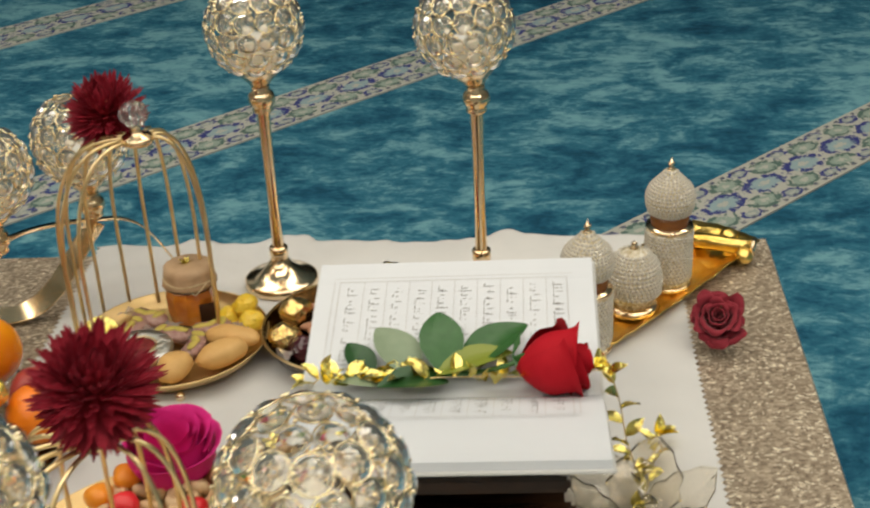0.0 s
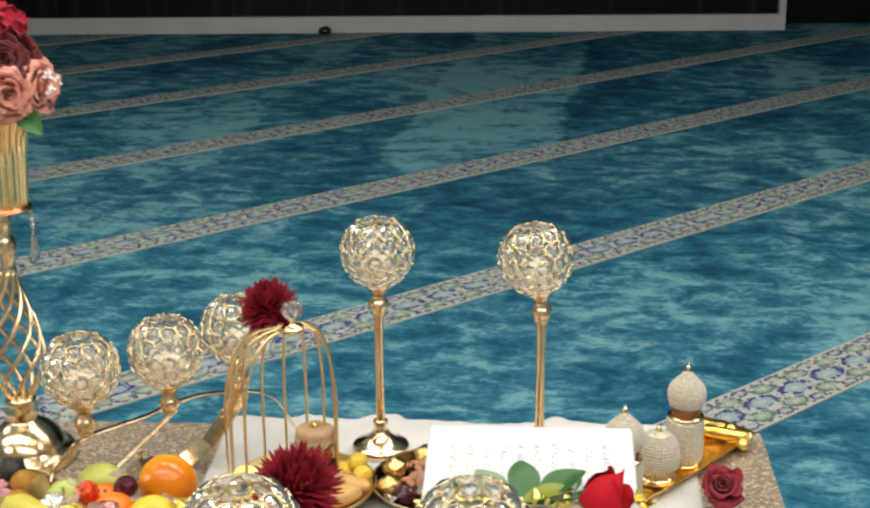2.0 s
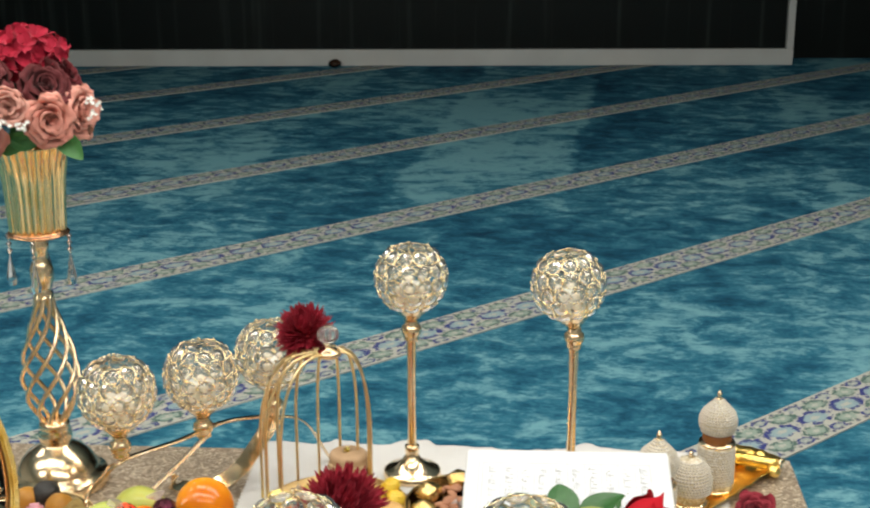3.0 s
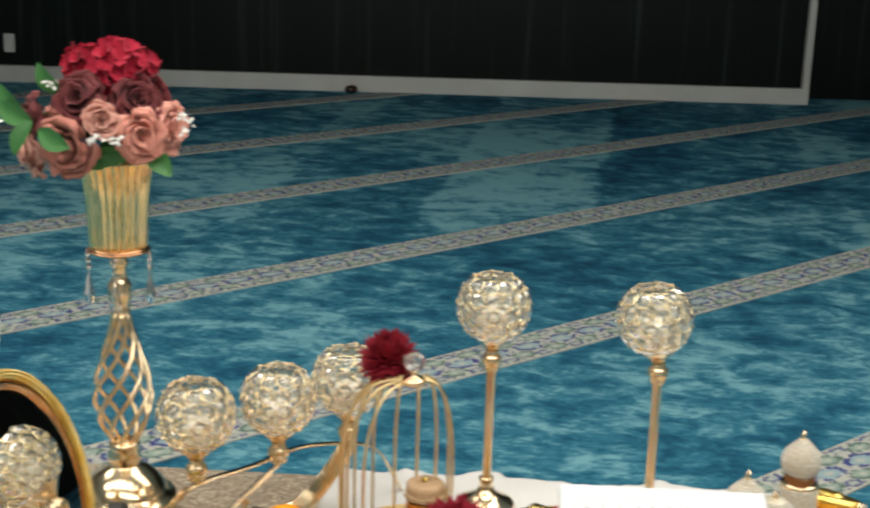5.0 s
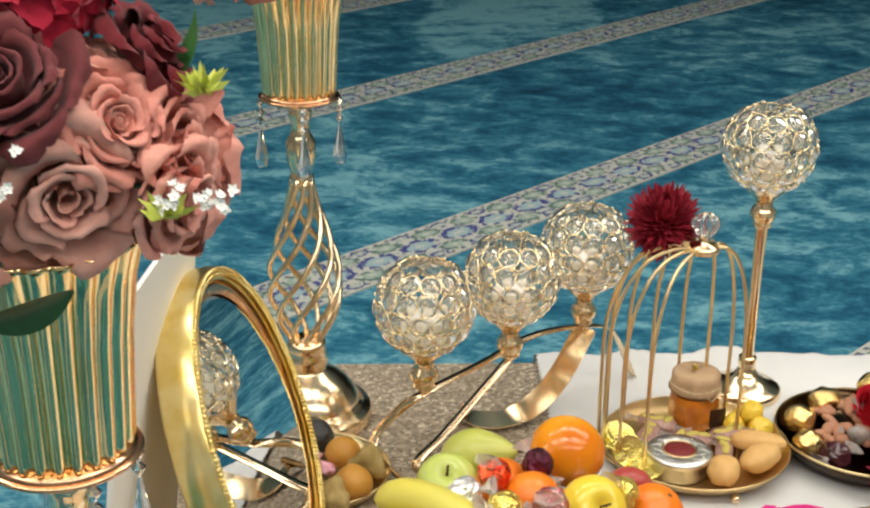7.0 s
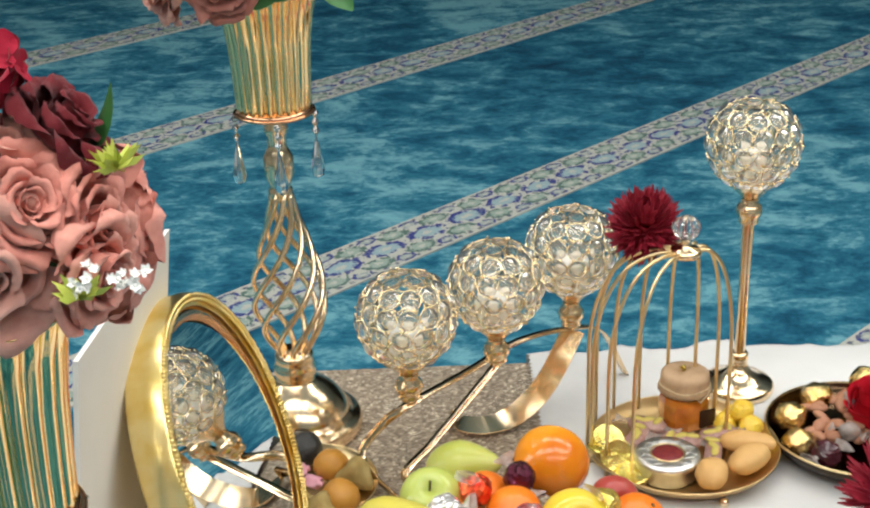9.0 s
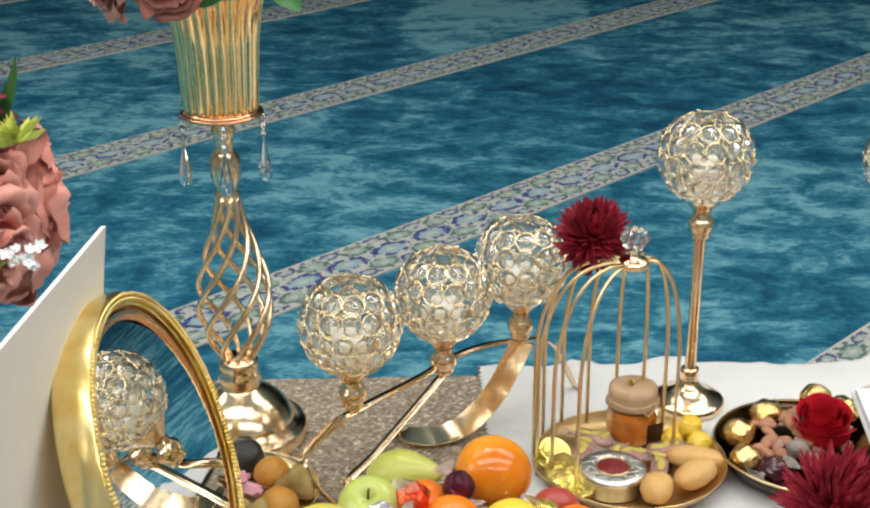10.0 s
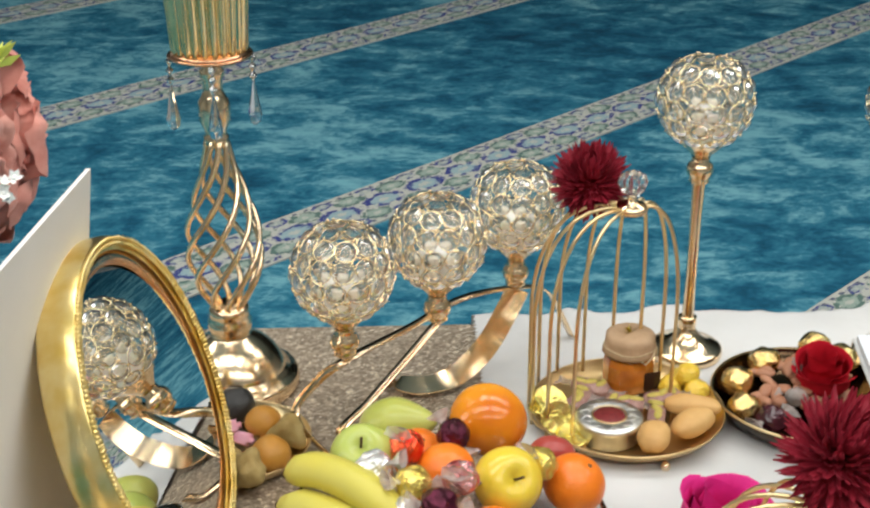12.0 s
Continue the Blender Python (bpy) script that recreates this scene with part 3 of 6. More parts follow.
def white_cloth():
    """Cotton runner with soft ripples, a wavy hem along the table's back edge and pinked side hems."""
    bm = bmesh.new()
    x0, x1, y0, y1 = -0.252, 0.466, -1.0, 0.105
    nx, ny = 190, 220
    g = []
    for j in range(ny + 1):
        v = j / ny
        row = []
        for i in range(nx + 1):
            u = i / nx
            x = x0 + (x1 - x0) * u
            y = y0 + (y1 - y0) * v
            if i in (0, nx):
                x += 0.0024 * (1 if j % 2 else -1)
            x += 0.012 * math.sin(v * 5.0) * (u - 0.5) + u * (0.006 + 0.045 * (y + 0.02))
            n1 = noise.noise(Vector((x * 7, y * 5, 0.3)))
            n2 = noise.noise(Vector((x * 22, y * 18, 4.3)))
            z = H + 0.0035 + 0.0048 * max(-0.6, n1) + 0.0024 * n2
            back = max(0.0, (y - (y1 - 0.05)) / 0.05)
            wave = noise.noise(Vector((x * 16, 1.7, 0))) + 0.5 * noise.noise(Vector((x * 45, 3.7, 0)))
            y += back * 0.012 * wave
            z += back * back * (0.003 + 0.012 * max(0.0, wave))
            row.append(bm.verts.new((x, y, max(z, H + 0.0018))))
        g.append(row)
    hem = [bm.verts.new((v.co.x, v.co.y + 0.012, H - 0.05 + 0.006 * math.sin(k * 0.5))) for k, v in enumerate(g[-1])]
    g.append(hem)
    for a, b in zip(g, g[1:]):
        for i in range(nx):
            bm.faces.new((a[i], a[i + 1], b[i + 1], b[i]))
    return bm


single("white_table_runner", white_cloth(), CLOTH, "off-white cotton cloth with pinked edges over the glitter cloth", "tablecloth", Matrix())

# ---- crystal globes ----
GR = 0.0515


def crystal_mesh():
    bm = lathe([(0.0, 0.0042), (0.0026, 0.0040), (0.0056, 0.0031), (0.0082, 0.0017), (0.0101, 0.0002), (0.0101, -0.0004), (0.0066, -0.0024), (0.0, -0.0040)], 10)
    return to_mesh("crystal", bm, False)


CRYSTAL_ME = crystal_mesh()
CRYSTAL_ME.materials.append(BEAD)


def globe_spots():
    out = []
    for row, lat in enumerate((-50, -26, -2, 22, 46)):
        c = math.cos(radians(lat))
        n = max(5, round(2 * math.pi * GR * c / 0.0236))
        for k in range(n):
            a = 2 * math.pi * (k + 0.5 * (row % 2)) / n
            out.append(Vector((c * math.cos(a), c * math.sin(a), math.sin(radians(lat)))))
    return out


SPOTS = globe_spots()


def wire_globe_mesh():
    bm = bmesh.new()
    for d in SPOTS:
        m = facing(d * GR, d)
        tube([m @ Vector((0.0112 * math.cos(2 * math.pi * i / 18), 0.0112 * math.sin(2 * math.pi * i / 18), 0)) for i in range(18)], 0.00068, 5, True, bm)
    # fine links and beads between the rings
    for d in SPOTS:
        for k in range(3):
            a = k * 2.1 + d.x * 9
            m = facing(d * GR, d)
            c = m @ Vector((0.0136 * math.cos(a), 0.0136 * math.sin(a), 0.0005))
            b = bmesh.ops.create_icosphere(bm, subdivisions=1, radius=0.0018, matrix=Matrix.Translation(c))
    for lat, rr in ((-63, 0.0012),):
        c, s = GR * math.cos(radians(lat)), GR * math.sin(radians(lat))
        tube([(c * math.cos(2 * math.pi * i / 36), c * math.sin(2 * math.pi * i / 36), s) for i in range(36)], rr, 6, True, bm)
    return to_mesh("wire_globe", bm)


WIRE_ME = wire_globe_mesh()
CUP_ME = to_mesh("cup", lathe([(0.0, -0.066), (0.0098, -0.066), (0.0120, -0.0615), (0.0180, -0.0555), (0.0250, -0.0490), (0.0290, -0.0440), (0.0296, -0.0434), (0.0225, -0.0485), (0.0, -0.0490)], 36))
KNOT_ME = to_mesh("collar", lathe([(0.0095, -0.053), (0.0085, -0.061), (0.0095, -0.066), (0.0105, -0.0675), (0.0098, -0.070), (0.0135, -0.074), (0.0155, -0.080), (0.0140, -0.086), (0.0108, -0.0895), (0.0115, -0.0915), (0.0118, -0.0945), (0.0085, -0.0975), (0.0, -0.0975)], 32))
CANDLE_ME = to_mesh("candle", lathe([(0.0, -0.0488), (0.019, -0.0488), (0.0195, -0.047), (0.0195, -0.012), (0.0180, -0.0098), (0.004, -0.0108), (0.0, -0.0112)], 30))


def globe_parts(owner, c, lean=0.0):
    """Collar, cup, candle and beaded globe, centre at c in the thing's own frame; lean: the globe sits askew on its collar."""
    at = Matrix.Translation(c)
    part("collar", KNOT_ME, GOLD, owner, m=at)
    at = at @ pose(0, 0, -0.066) @ pose(0, 0, 0, 0, lean, 0) @ pose(0, 0, 0.066)
    part("cup", CUP_ME, GOLD, owner, m=at)
    part("candle", CANDLE_ME, WAX, owner, "white wax candle", m=at)
    g = part("wire_globe", WIRE_ME, PALE_GOLD, owner, "gold wire rings round crystals", m=at @ pose(0, 0, 0, 0, 0, R.uniform(0, 360)))
    for d in SPOTS:
        part("crystal", CRYSTAL_ME, CRYSTAL, g, m=facing(d * GR, d, R.uniform(0, 36)))


def tall_holder(x, y, lean=0.0):
    t = thing("candle_holder", "tall gold candle holder with crystal beaded globe", "candle holder", (x, y, H + 0.0035), group="tall crystal candle holders")
    part("base", lathe([(0.0, 0.0), (0.043, 0.0), (0.0435, 0.002), (0.043, 0.0085), (0.0405, 0.0105), (0.034, 0.0125), (0.024, 0.018), (0.0145, 0.026), (0.0105, 0.034), (0.0098, 0.036), (0.0108, 0.038), (0.0108, 0.048), (0.0092, 0.0495), (0.0, 0.0495)], 48), GOLD, t)
    part("stem", lathe([(0.0075, 0.045), (0.0068, 0.052), (0.0062, 0.10), (0.0064, 0.17), (0.0075, 0.222)], 20), GOLD, t)
    globe_parts(t, (0, 0, 0.3135), lean)
    return t


HOLDER = tall_holder(0.0, 0.003)
tall_holder(0.238, -0.018, -9.0)
for x, y, rz in ((0.159, -0.815, 20), (-0.041, -0.82, 110)):
    copy_thing(HOLDER, pose(x, y, H + 0.0035, 0, 0, rz))

# ---- three globes on curved bands ----
stand = thing("three_globe_candle_stand", "gold candle stand of curved polished bands with three crystal globes", "candle holder")
for c in ((-0.397, -0.159, 0.559), (-0.298, -0.078, 0.556), (-0.206, -0.014, 0.567)):
    globe_parts(stand, c)
perp = (-0.61, 0.79, 0.0)
Z0 = H + 0.005
part("band", ribbon([(-0.412, -0.215, Z0), (-0.452, -0.165, 0.392), (-0.430, -0.150, 0.424), (-0.395, -0.158, 0.4565), (-0.33, -0.10, 0.462), (-0.27, -0.055, 0.474), (-0.206, -0.014, 0.4665), (-0.165, 0.018, 0.444), (-0.130, 0.046, Z0)], perp, 0.011, steps=20), GOLD, stand)
part("band", ribbon([(-0.298, -0.078, 0.4565), (-0.335, -0.105, 0.424), (-0.375, -0.135, 0.39), (-0.405, -0.165, Z0), (-0.37, -0.19, Z0), (-0.32, -0.16, Z0)], perp, 0.011, steps=20), GOLD, stand)
part("band", ribbon([(-0.204, -0.018, 0.466), (-0.218, -0.036, 0.446), (-0.2345, -0.0505, 0.422), (-0.253, -0.057, 0.399), (-0.280, -0.066, 0.380), (-0.312, -0.076, Z0 + 0.006), (-0.342, -0.072, Z0 + 0.008), (-0.352, -0.066, Z0 + 0.013)], (-0.787, 0.590, 0.155), 0.028, steps=48), GOLD, stand, "broad mirror-bright band", smooth=False)

# ---- fluted vases ----
DROP_BM = lathe([(0.0, 0.0), (0.0012, -0.0005), (0.003, -0.003), (0.0012, -0.006), (0.0008, -0.007), (0.003, -0.010), (0.0012, -0.013), (0.0008, -0.014), (0.0030, -0.017), (0.0012, -0.020), (0.0008, -0.0215), (0.0016, -0.027), (0.0040, -0.040), (0.0052, -0.047), (0.0040, -0.053), (0.0, -0.056)], 8)
DROP_ME = to_mesh("crystal_drop", DROP_BM, False)
DROP_ME.materials.append(CRYSTAL)


def vase(x, y, rz=0.0):
    t = thing("flower_vase", "tall champagne-gold metal vase with fluted cup and crystal drops", "vase", (x, y, H + 0.001), rz, group="gold flower vases")
    part("base", lathe([(0.0, 0.0), (0.073, 0.0), (0.0745, 0.002), (0.0745, 0.013), (0.072, 0.0175), (0.065, 0.0195), (0.0645, 0.022), (0.0605, 0.0245), (0.060, 0.0265), (0.0575, 0.032), (0.052, 0.041), (0.043, 0.051), (0.033, 0.0585), (0.024, 0.064), (0.022, 0.066), (0.0225, 0.069), (0.0245, 0.075), (0.0245, 0.083), (0.0215, 0.088), (0.0225, 0.091), (0.0225, 0.097), (0.0195, 0.101), (0.0, 0.101)], 64), GOLD, t)
    for k in range(8):
        pts = []
        for i in range(25):
            s = i / 24
            q = 0.0155 * (1 - s) + 0.0105 * s + 0.027 * math.sin(math.pi * s ** 0.72) ** 1.45
            a = 2 * math.pi * k / 8 + 3.6 * s ** 1.1
            pts.append((q * math.cos(a), q * math.sin(a), 0.099 + 0.198 * s))
        part("twisted_rod", tube(pts, 0.0034, 8), GOLD, t)
    part("neck", lathe([(0.0115, 0.290), (0.0135, 0.294), (0.0135, 0.300), (0.011, 0.303), (0.0125, 0.309), (0.0165, 0.318), (0.0165, 0.338), (0.0125, 0.345), (0.0105, 0.350), (0.0105, 0.362), (0.013, 0.366), (0.013, 0.372), (0.010, 0.377), (0.012, 0.384)], 36), GOLD, t)
    part("dish", lathe([(0.0, 0.381), (0.030, 0.3835), (0.043, 0.3875), (0.0445, 0.3895), (0.043, 0.391), (0.033, 0.3895), (0.0, 0.3885)], 48), GOLD_ROSE, t, "copper-toned drip dish")
    part("fluted_cup", lathe([(0.0, 0.390), (0.0355, 0.390), (0.0365, 0.400), (0.0378, 0.43), (0.040, 0.465), (0.044, 0.495), (0.050, 0.516), (0.053, 0.521), (0.0515, 0.521), (0.047, 0.512), (0.040, 0.48), (0.036, 0.43), (0.034, 0.40), (0.0, 0.398)], 288, 24, 0.0040), GOLD_CUP, t)
    part("cup_ring", lathe([(0.036, 0.3885), (0.0405, 0.3892), (0.0412, 0.3912), (0.0405, 0.3935), (0.036, 0.3945)], 48), GOLD_ROSE, t, "smooth copper foot ring")
    for k in range(4):
        a = radians(8 + 90 * k)
        part("crystal_drop", DROP_ME, CRYSTAL, t, "clear teardrop crystal", m=pose(0.0425 * math.cos(a), 0.0425 * math.sin(a), 0.388, 0, 0, 60 * k) @ Matrix.Diagonal((1.5, 1.5, 1.42, 1)))
    return t


VASE = vase(-0.530, -0.045)
copy_thing(VASE, pose(-0.616, -0.788, H + 0.001, 0, 0, 25))

ROSE_MES = [to_mesh("rose", rose_bm(1.0, 11 + k, 0.86 + 0.08 * k)) for k in range(3)]
COLOURED = {}


def rose_of(k, material):
    """One of three blooms in a colour; alike ones share a mesh."""
    key = (k % 3, material.name)
    if key not in COLOURED:
        me = ROSE_MES[k % 3].copy()
        me.materials.append(material)
        COLOURED[key] = me
    return COLOURED[key]


def floret_ball(r, seed):
    """A hydrangea head of four-petalled florets, each petal rounded and cupped."""
    rr = random.Random(seed)
    bm = bmesh.new()
    for k in range(38):
        z = 1 - 1.5 * (k + 0.5) / 38
        a = k * 2.4
        s = math.sqrt(1 - z * z)
        d = Vector((s * math.cos(a), s * math.sin(a), z))
        m = facing(d * r * rr.uniform(0.78, 1.04), d + Vector((rr.uniform(-1, 1), rr.uniform(-1, 1), rr.uniform(-1, 1))) * 0.3, rr.uniform(0, 90))
        w = r * rr.uniform(0.40, 0.50)
        for q in range(4):
            m2 = m @ pose(0, 0, 0, rr.uniform(0, 40), rr.uniform(-12, 12), 90 * q)
            rows = []
            for j, (y, half) in enumerate(((0.0, 0.06), (0.3, 0.36), (0.62, 0.50), (0.88, 0.40), (1.02, 0.14))):
                rows.append([bm.verts.new(m2 @ Vector((w * half * u, w * (y - 0.06 * u * u), w * (0.10 * y + 0.20 * abs(u) * y - 0.12 * y ** 4)))) for u in (-1, 0, 1)])
            for p, t in zip(rows, rows[1:]):
                for i in range(2):
                    bm.faces.new((p[i], p[i + 1], t[i + 1], t[i]))
    return bm


def sprig(seed, r=0.0030, n=9, spread=0.010):
    """A cluster of tiny white flowers, each a button with pointed petals."""
    rr = random.Random(seed)
    bm = bmesh.new()
    for k in range(n):
        c = Vector((rr.uniform(-1, 1), rr.uniform(-1, 1), rr.uniform(-0.2, 1))) * spread
        bmesh.ops.create_icosphere(bm, subdivisions=1, radius=r * 0.5, matrix=Matrix.Translation(c))
        m = facing(c, c + Vector((0, -0.006, 0.004)), rr.uniform(0, 90))
        for q in range(6):
            m2 = m @ pose(0, 0, 0, rr.uniform(10, 40), 0, 60 * q)
            l = r * rr.uniform(1.0, 1.5)
            bm.faces.new([bm.verts.new(m2 @ Vector(p)) for p in ((0, 0, 0), (0.32 * l, 0.55 * l, 0), (0, l, 0.1 * l), (-0.32 * l, 0.55 * l, 0))])
    return bm


def sprig_blades(seed, n=16, size=0.022):
    rr = random.Random(seed)
    bm = bmesh.new()
    for k in range(n):
        m = facing((0, 0, 0), (rr.uniform(-1, 1), rr.uniform(-1, 1), rr.uniform(0.2, 1)), rr.uniform(0, 360))
        l, w = size * rr.uniform(0.6, 1.1), size * 0.13
        vs = [bm.verts.new(m @ Vector(p)) for p in ((0, 0, 0), (w, 0.3 * w, 0.6 * l), (0, 0, l), (-w, 0.3 * w, 0.6 * l))]
        bm.faces.new(vs)
    return bm


BOUQ_LEAF = leaf_mesh("leaf", 0.050, 0.030, 0.25, 0.2, LEAF)
FRESH = varied("fresh_green_leaf", (0.035, 0.15, 0.035), (0.085, 0.27, 0.075), 0.5, 130.0, 0.3)
FRESH_LEAF = leaf_mesh("leaf", 0.050, 0.034, 0.25, 0.2, FRESH)


def leaf_turn(along, out):
    """Leaf axis along one direction, its face turned outwards."""
    ya = along.normalized()
    za = (out - ya * out.dot(ya)).normalized()
    xa = ya.cross(za)
    return Matrix((xa, ya, za)).transposed().to_4x4()


def bouquet(label, at, blooms, heads, buds, leaves, limes=(), core=(0, 0, 0.945), cr=0.075, leaf_me=None):
    t = thing("flower_bouquet", label, "flowers", at, group="rose bouquets")
    part("foliage", sprig_blades(5, 240, cr * 1.02), LEAF, t, "dark green filler leaves", m=pose(core[0], core[1], core[2] - H - 0.02))
    cen = Vector(core)
    for k, (x, y, z, r, material) in enumerate(blooms):
        p = Vector((x, y, z))
        d = (p - cen).normalized()
        part("rose", rose_of(k, material), material, t, m=facing(p - Vector((0, 0, H)) - d * r * 0.75, d, R.uniform(0, 360)) @ Matrix.Diagonal((r, r, r, 1)))
    for k, (x, y, z, r) in enumerate(heads):
        part("hydrangea_head", floret_ball(r, 40 + k), CRIMSON, t, "crimson hydrangea florets", m=pose(x, y, z - H))
    for k, (x, y, z) in enumerate(buds):
        part("bud_sprig", sprig(60 + k), BUD, t, "tiny white buds", m=pose(x, y, z - H))
    for x, y, z, dx, dy, dz in leaves:
        part("leaf", leaf_me or BOUQ_LEAF, LEAF, t, m=Matrix.Translation((x, y, z - H)) @ leaf_turn(Vector((dx, dy, dz)), Vector((x, y, z)) - cen))
    for k, (x, y, z) in enumerate(limes):
        part("lime_sprig", sprig_blades(80 + k, 34, 0.016), LIME, t, "bright lime green sprig", m=pose(x, y, z - H))
    return t


bouquet("plum and peach artificial roses with crimson hydrangea in vase", (-0.534, -0.045, H - 0.010),
        [(-0.022, -0.094, 0.996, 0.042, PLUM), (0.062, -0.074, 0.994, 0.041, PLUM), (0.074, -0.015, 1.007, 0.036, WINE), (-0.106, -0.062, 0.957, 0.039, PLUM), (-0.034, -0.128, 0.926, 0.048, DUSTY),
         (0.022, -0.126, 0.968, 0.029, BLUSH), (0.072, -0.100, 0.944, 0.041, PEACH), (0.104, -0.035, 0.948, 0.041, PEACH), (-0.110, -0.070, 0.908, 0.041, BLUSH),
         (0.06, 0.06, 0.97, 0.036, DUSTY), (-0.07, 0.05, 0.97, 0.036, PEACH), (0.0, 0.09, 0.94, 0.036, PLUM), (-0.10, 0.02, 0.93, 0.034, DUSTY), (0.09, 0.04, 0.92, 0.034, BLUSH)],
        [(0.018, -0.028, 1.020, 0.036), (-0.030, -0.014, 1.022, 0.026), (0.030, 0.010, 1.018, 0.028)],
        [(-0.140, -0.060, 0.944), (0.022, -0.140, 0.942), (0.046, -0.138, 0.941), (0.118, -0.062, 0.960), (0.120, -0.066, 0.944), (-0.06, -0.08, 1.0)],
        [(-0.072, -0.112, 0.962, -0.75, 0.1, 0.35), (-0.080, -0.112, 0.968, -0.45, 0.0, 0.7), (-0.056, -0.134, 0.954, 0.6, -0.1, -0.25), (-0.070, -0.116, 0.962, -0.3, -0.1, -0.7), (-0.05, -0.06, 0.99, -0.5, -0.1, 0.9), (0.060, -0.05, 0.918, 0.5, -0.1, -0.5), (-0.020, -0.080, 0.916, 0.8, -0.1, -0.1), (0.050, -0.080, 0.918, -0.7, -0.1, 0.05), (0.010, -0.090, 0.925, 0.6, 0.1, 0.3), (-0.08, -0.03, 0.96, -0.9, -0.3, 0.3)], leaf_me=FRESH_LEAF)
bouquet("lush peach and plum artificial roses with white buds in vase", (-0.604, -0.788, H - 0.010),
        [(0.020, -0.062, 0.932, 0.054, BLUSH), (-0.010, -0.062, 1.000, 0.041, PLUM), (0.030, -0.016, 0.996, 0.033, BLUSH), (0.046, -0.046, 0.970, 0.036, PEACH), (0.078, -0.022, 0.950, 0.033, PEACH), (0.080, -0.036, 0.924, 0.036, PEACH),
         (0.060, 0.010, 1.000, 0.036, WINE), (0.086, 0.040, 0.928, 0.042, PEACH), (-0.055, -0.06, 0.94, 0.044, DUSTY), (-0.08, 0.0, 0.95, 0.044, PLUM), (-0.03, 0.07, 0.95, 0.044, PEACH), (0.03, 0.08, 0.94, 0.044, BLUSH), (-0.06, -0.05, 0.90, 0.042, PEACH), (0.080, 0.030, 0.898, 0.038, PEACH)],
        [(-0.004, 0.004, 1.018, 0.032), (-0.052, 0.012, 1.006, 0.028)],
        [(-0.006, -0.076, 0.958), (0.072, -0.060, 0.932), (0.088, -0.056, 0.930), (-0.010, -0.080, 0.945)],
        [(0.020, -0.070, 0.893, -0.8, -0.1, -0.15), (0.045, 0.015, 0.965, 0.3, 0.1, 0.6), (-0.02, -0.05, 0.90, -0.5, -0.4, -0.8)],
        [(0.080, -0.022, 0.976), (-0.022, -0.080, 0.955), (0.064, -0.062, 0.926)], core=(0, 0, 0.94), cr=0.062)

# ---- round mirror leaning on a white board ----
MC, MR = Vector((-0.547, -0.373, 0.538)), 0.153


def heading(az, el):
    return Vector((math.cos(radians(el)) * math.cos(radians(az)), math.cos(radians(el)) * math.sin(radians(az)), math.sin(radians(el))))


MN = heading(-4.0, 19.0)
mir = thing("round_mirror", "round tabletop mirror in a deep gilded beaded frame", "mirror", m=facing(MC, MN))
part("frame", lathe([(MR - 0.014, -0.006), (MR - 0.004, -0.001), (MR - 0.003, -0.004), (MR, -0.010), (MR + 0.0015, -0.032), (MR - 0.001, -0.035), (MR - 0.02, -0.035), (0.0, -0.034)], 96), GOLD_LEAF, mir)
part("inner_rim", lathe([(MR - 0.026, -0.012), (MR - 0.022, -0.0095), (MR - 0.014, -0.006), (MR - 0.0135, -0.010), (MR - 0.026, -0.0135)], 96), GOLD_ROSE, mir)
part("glass", lathe([(0.0, -0.0125), (MR - 0.0245, -0.0125), (MR - 0.0245, -0.0135), (0.0, -0.0135)], 96), MIRROR, mir, "silvered mirror glass", smooth=False, m=mir.matrix_basis.inverted() @ facing(MC - MN * 0.0015, heading(-6.5, 21.0)))
bm = bmesh.new()
for k in range(230):
    a = 2 * math.pi * k / 230
    for rr, zz, s in ((MR - 0.0050, -0.0006, 0.0026), (MR - 0.0095, -0.0014, 0.0025)):
        bmesh.ops.create_icosphere(bm, subdivisions=1, radius=s * R.uniform(0.8, 1.15), matrix=Matrix.Translation((rr * math.cos(a), rr * math.sin(a), zz)))
part("beading", bm, GOLD_LEAF, mir, "fine gold glitter beads")
bm = bmesh.new()
# leans a little on the mirror's back
ends = [bm.verts.new((x + t, y, z)) for x, y, z in ((-0.626, -0.572, 0.738), (-0.605, -0.300, 0.727), (-0.668, -0.578, H + 0.002), (-0.650, -0.306, H + 0.002)) for t in (0.0, -0.004)]
bmesh.ops.convex_hull(bm, input=ends)
single("white_board", bm, WHITE_BOARD, "plain white board standing behind the round mirror", "board", Matrix(), smooth=False)
part("easel_foot", slab(-0.012, 0.012, -0.03, 0.03, 0, 0.012, 0.002), GOLD, mir, smooth=False, m=mir.matrix_basis.inverted() @ pose(-0.480, -0.375, H + 0.0015))

# ---- wire birdcages on trays ----


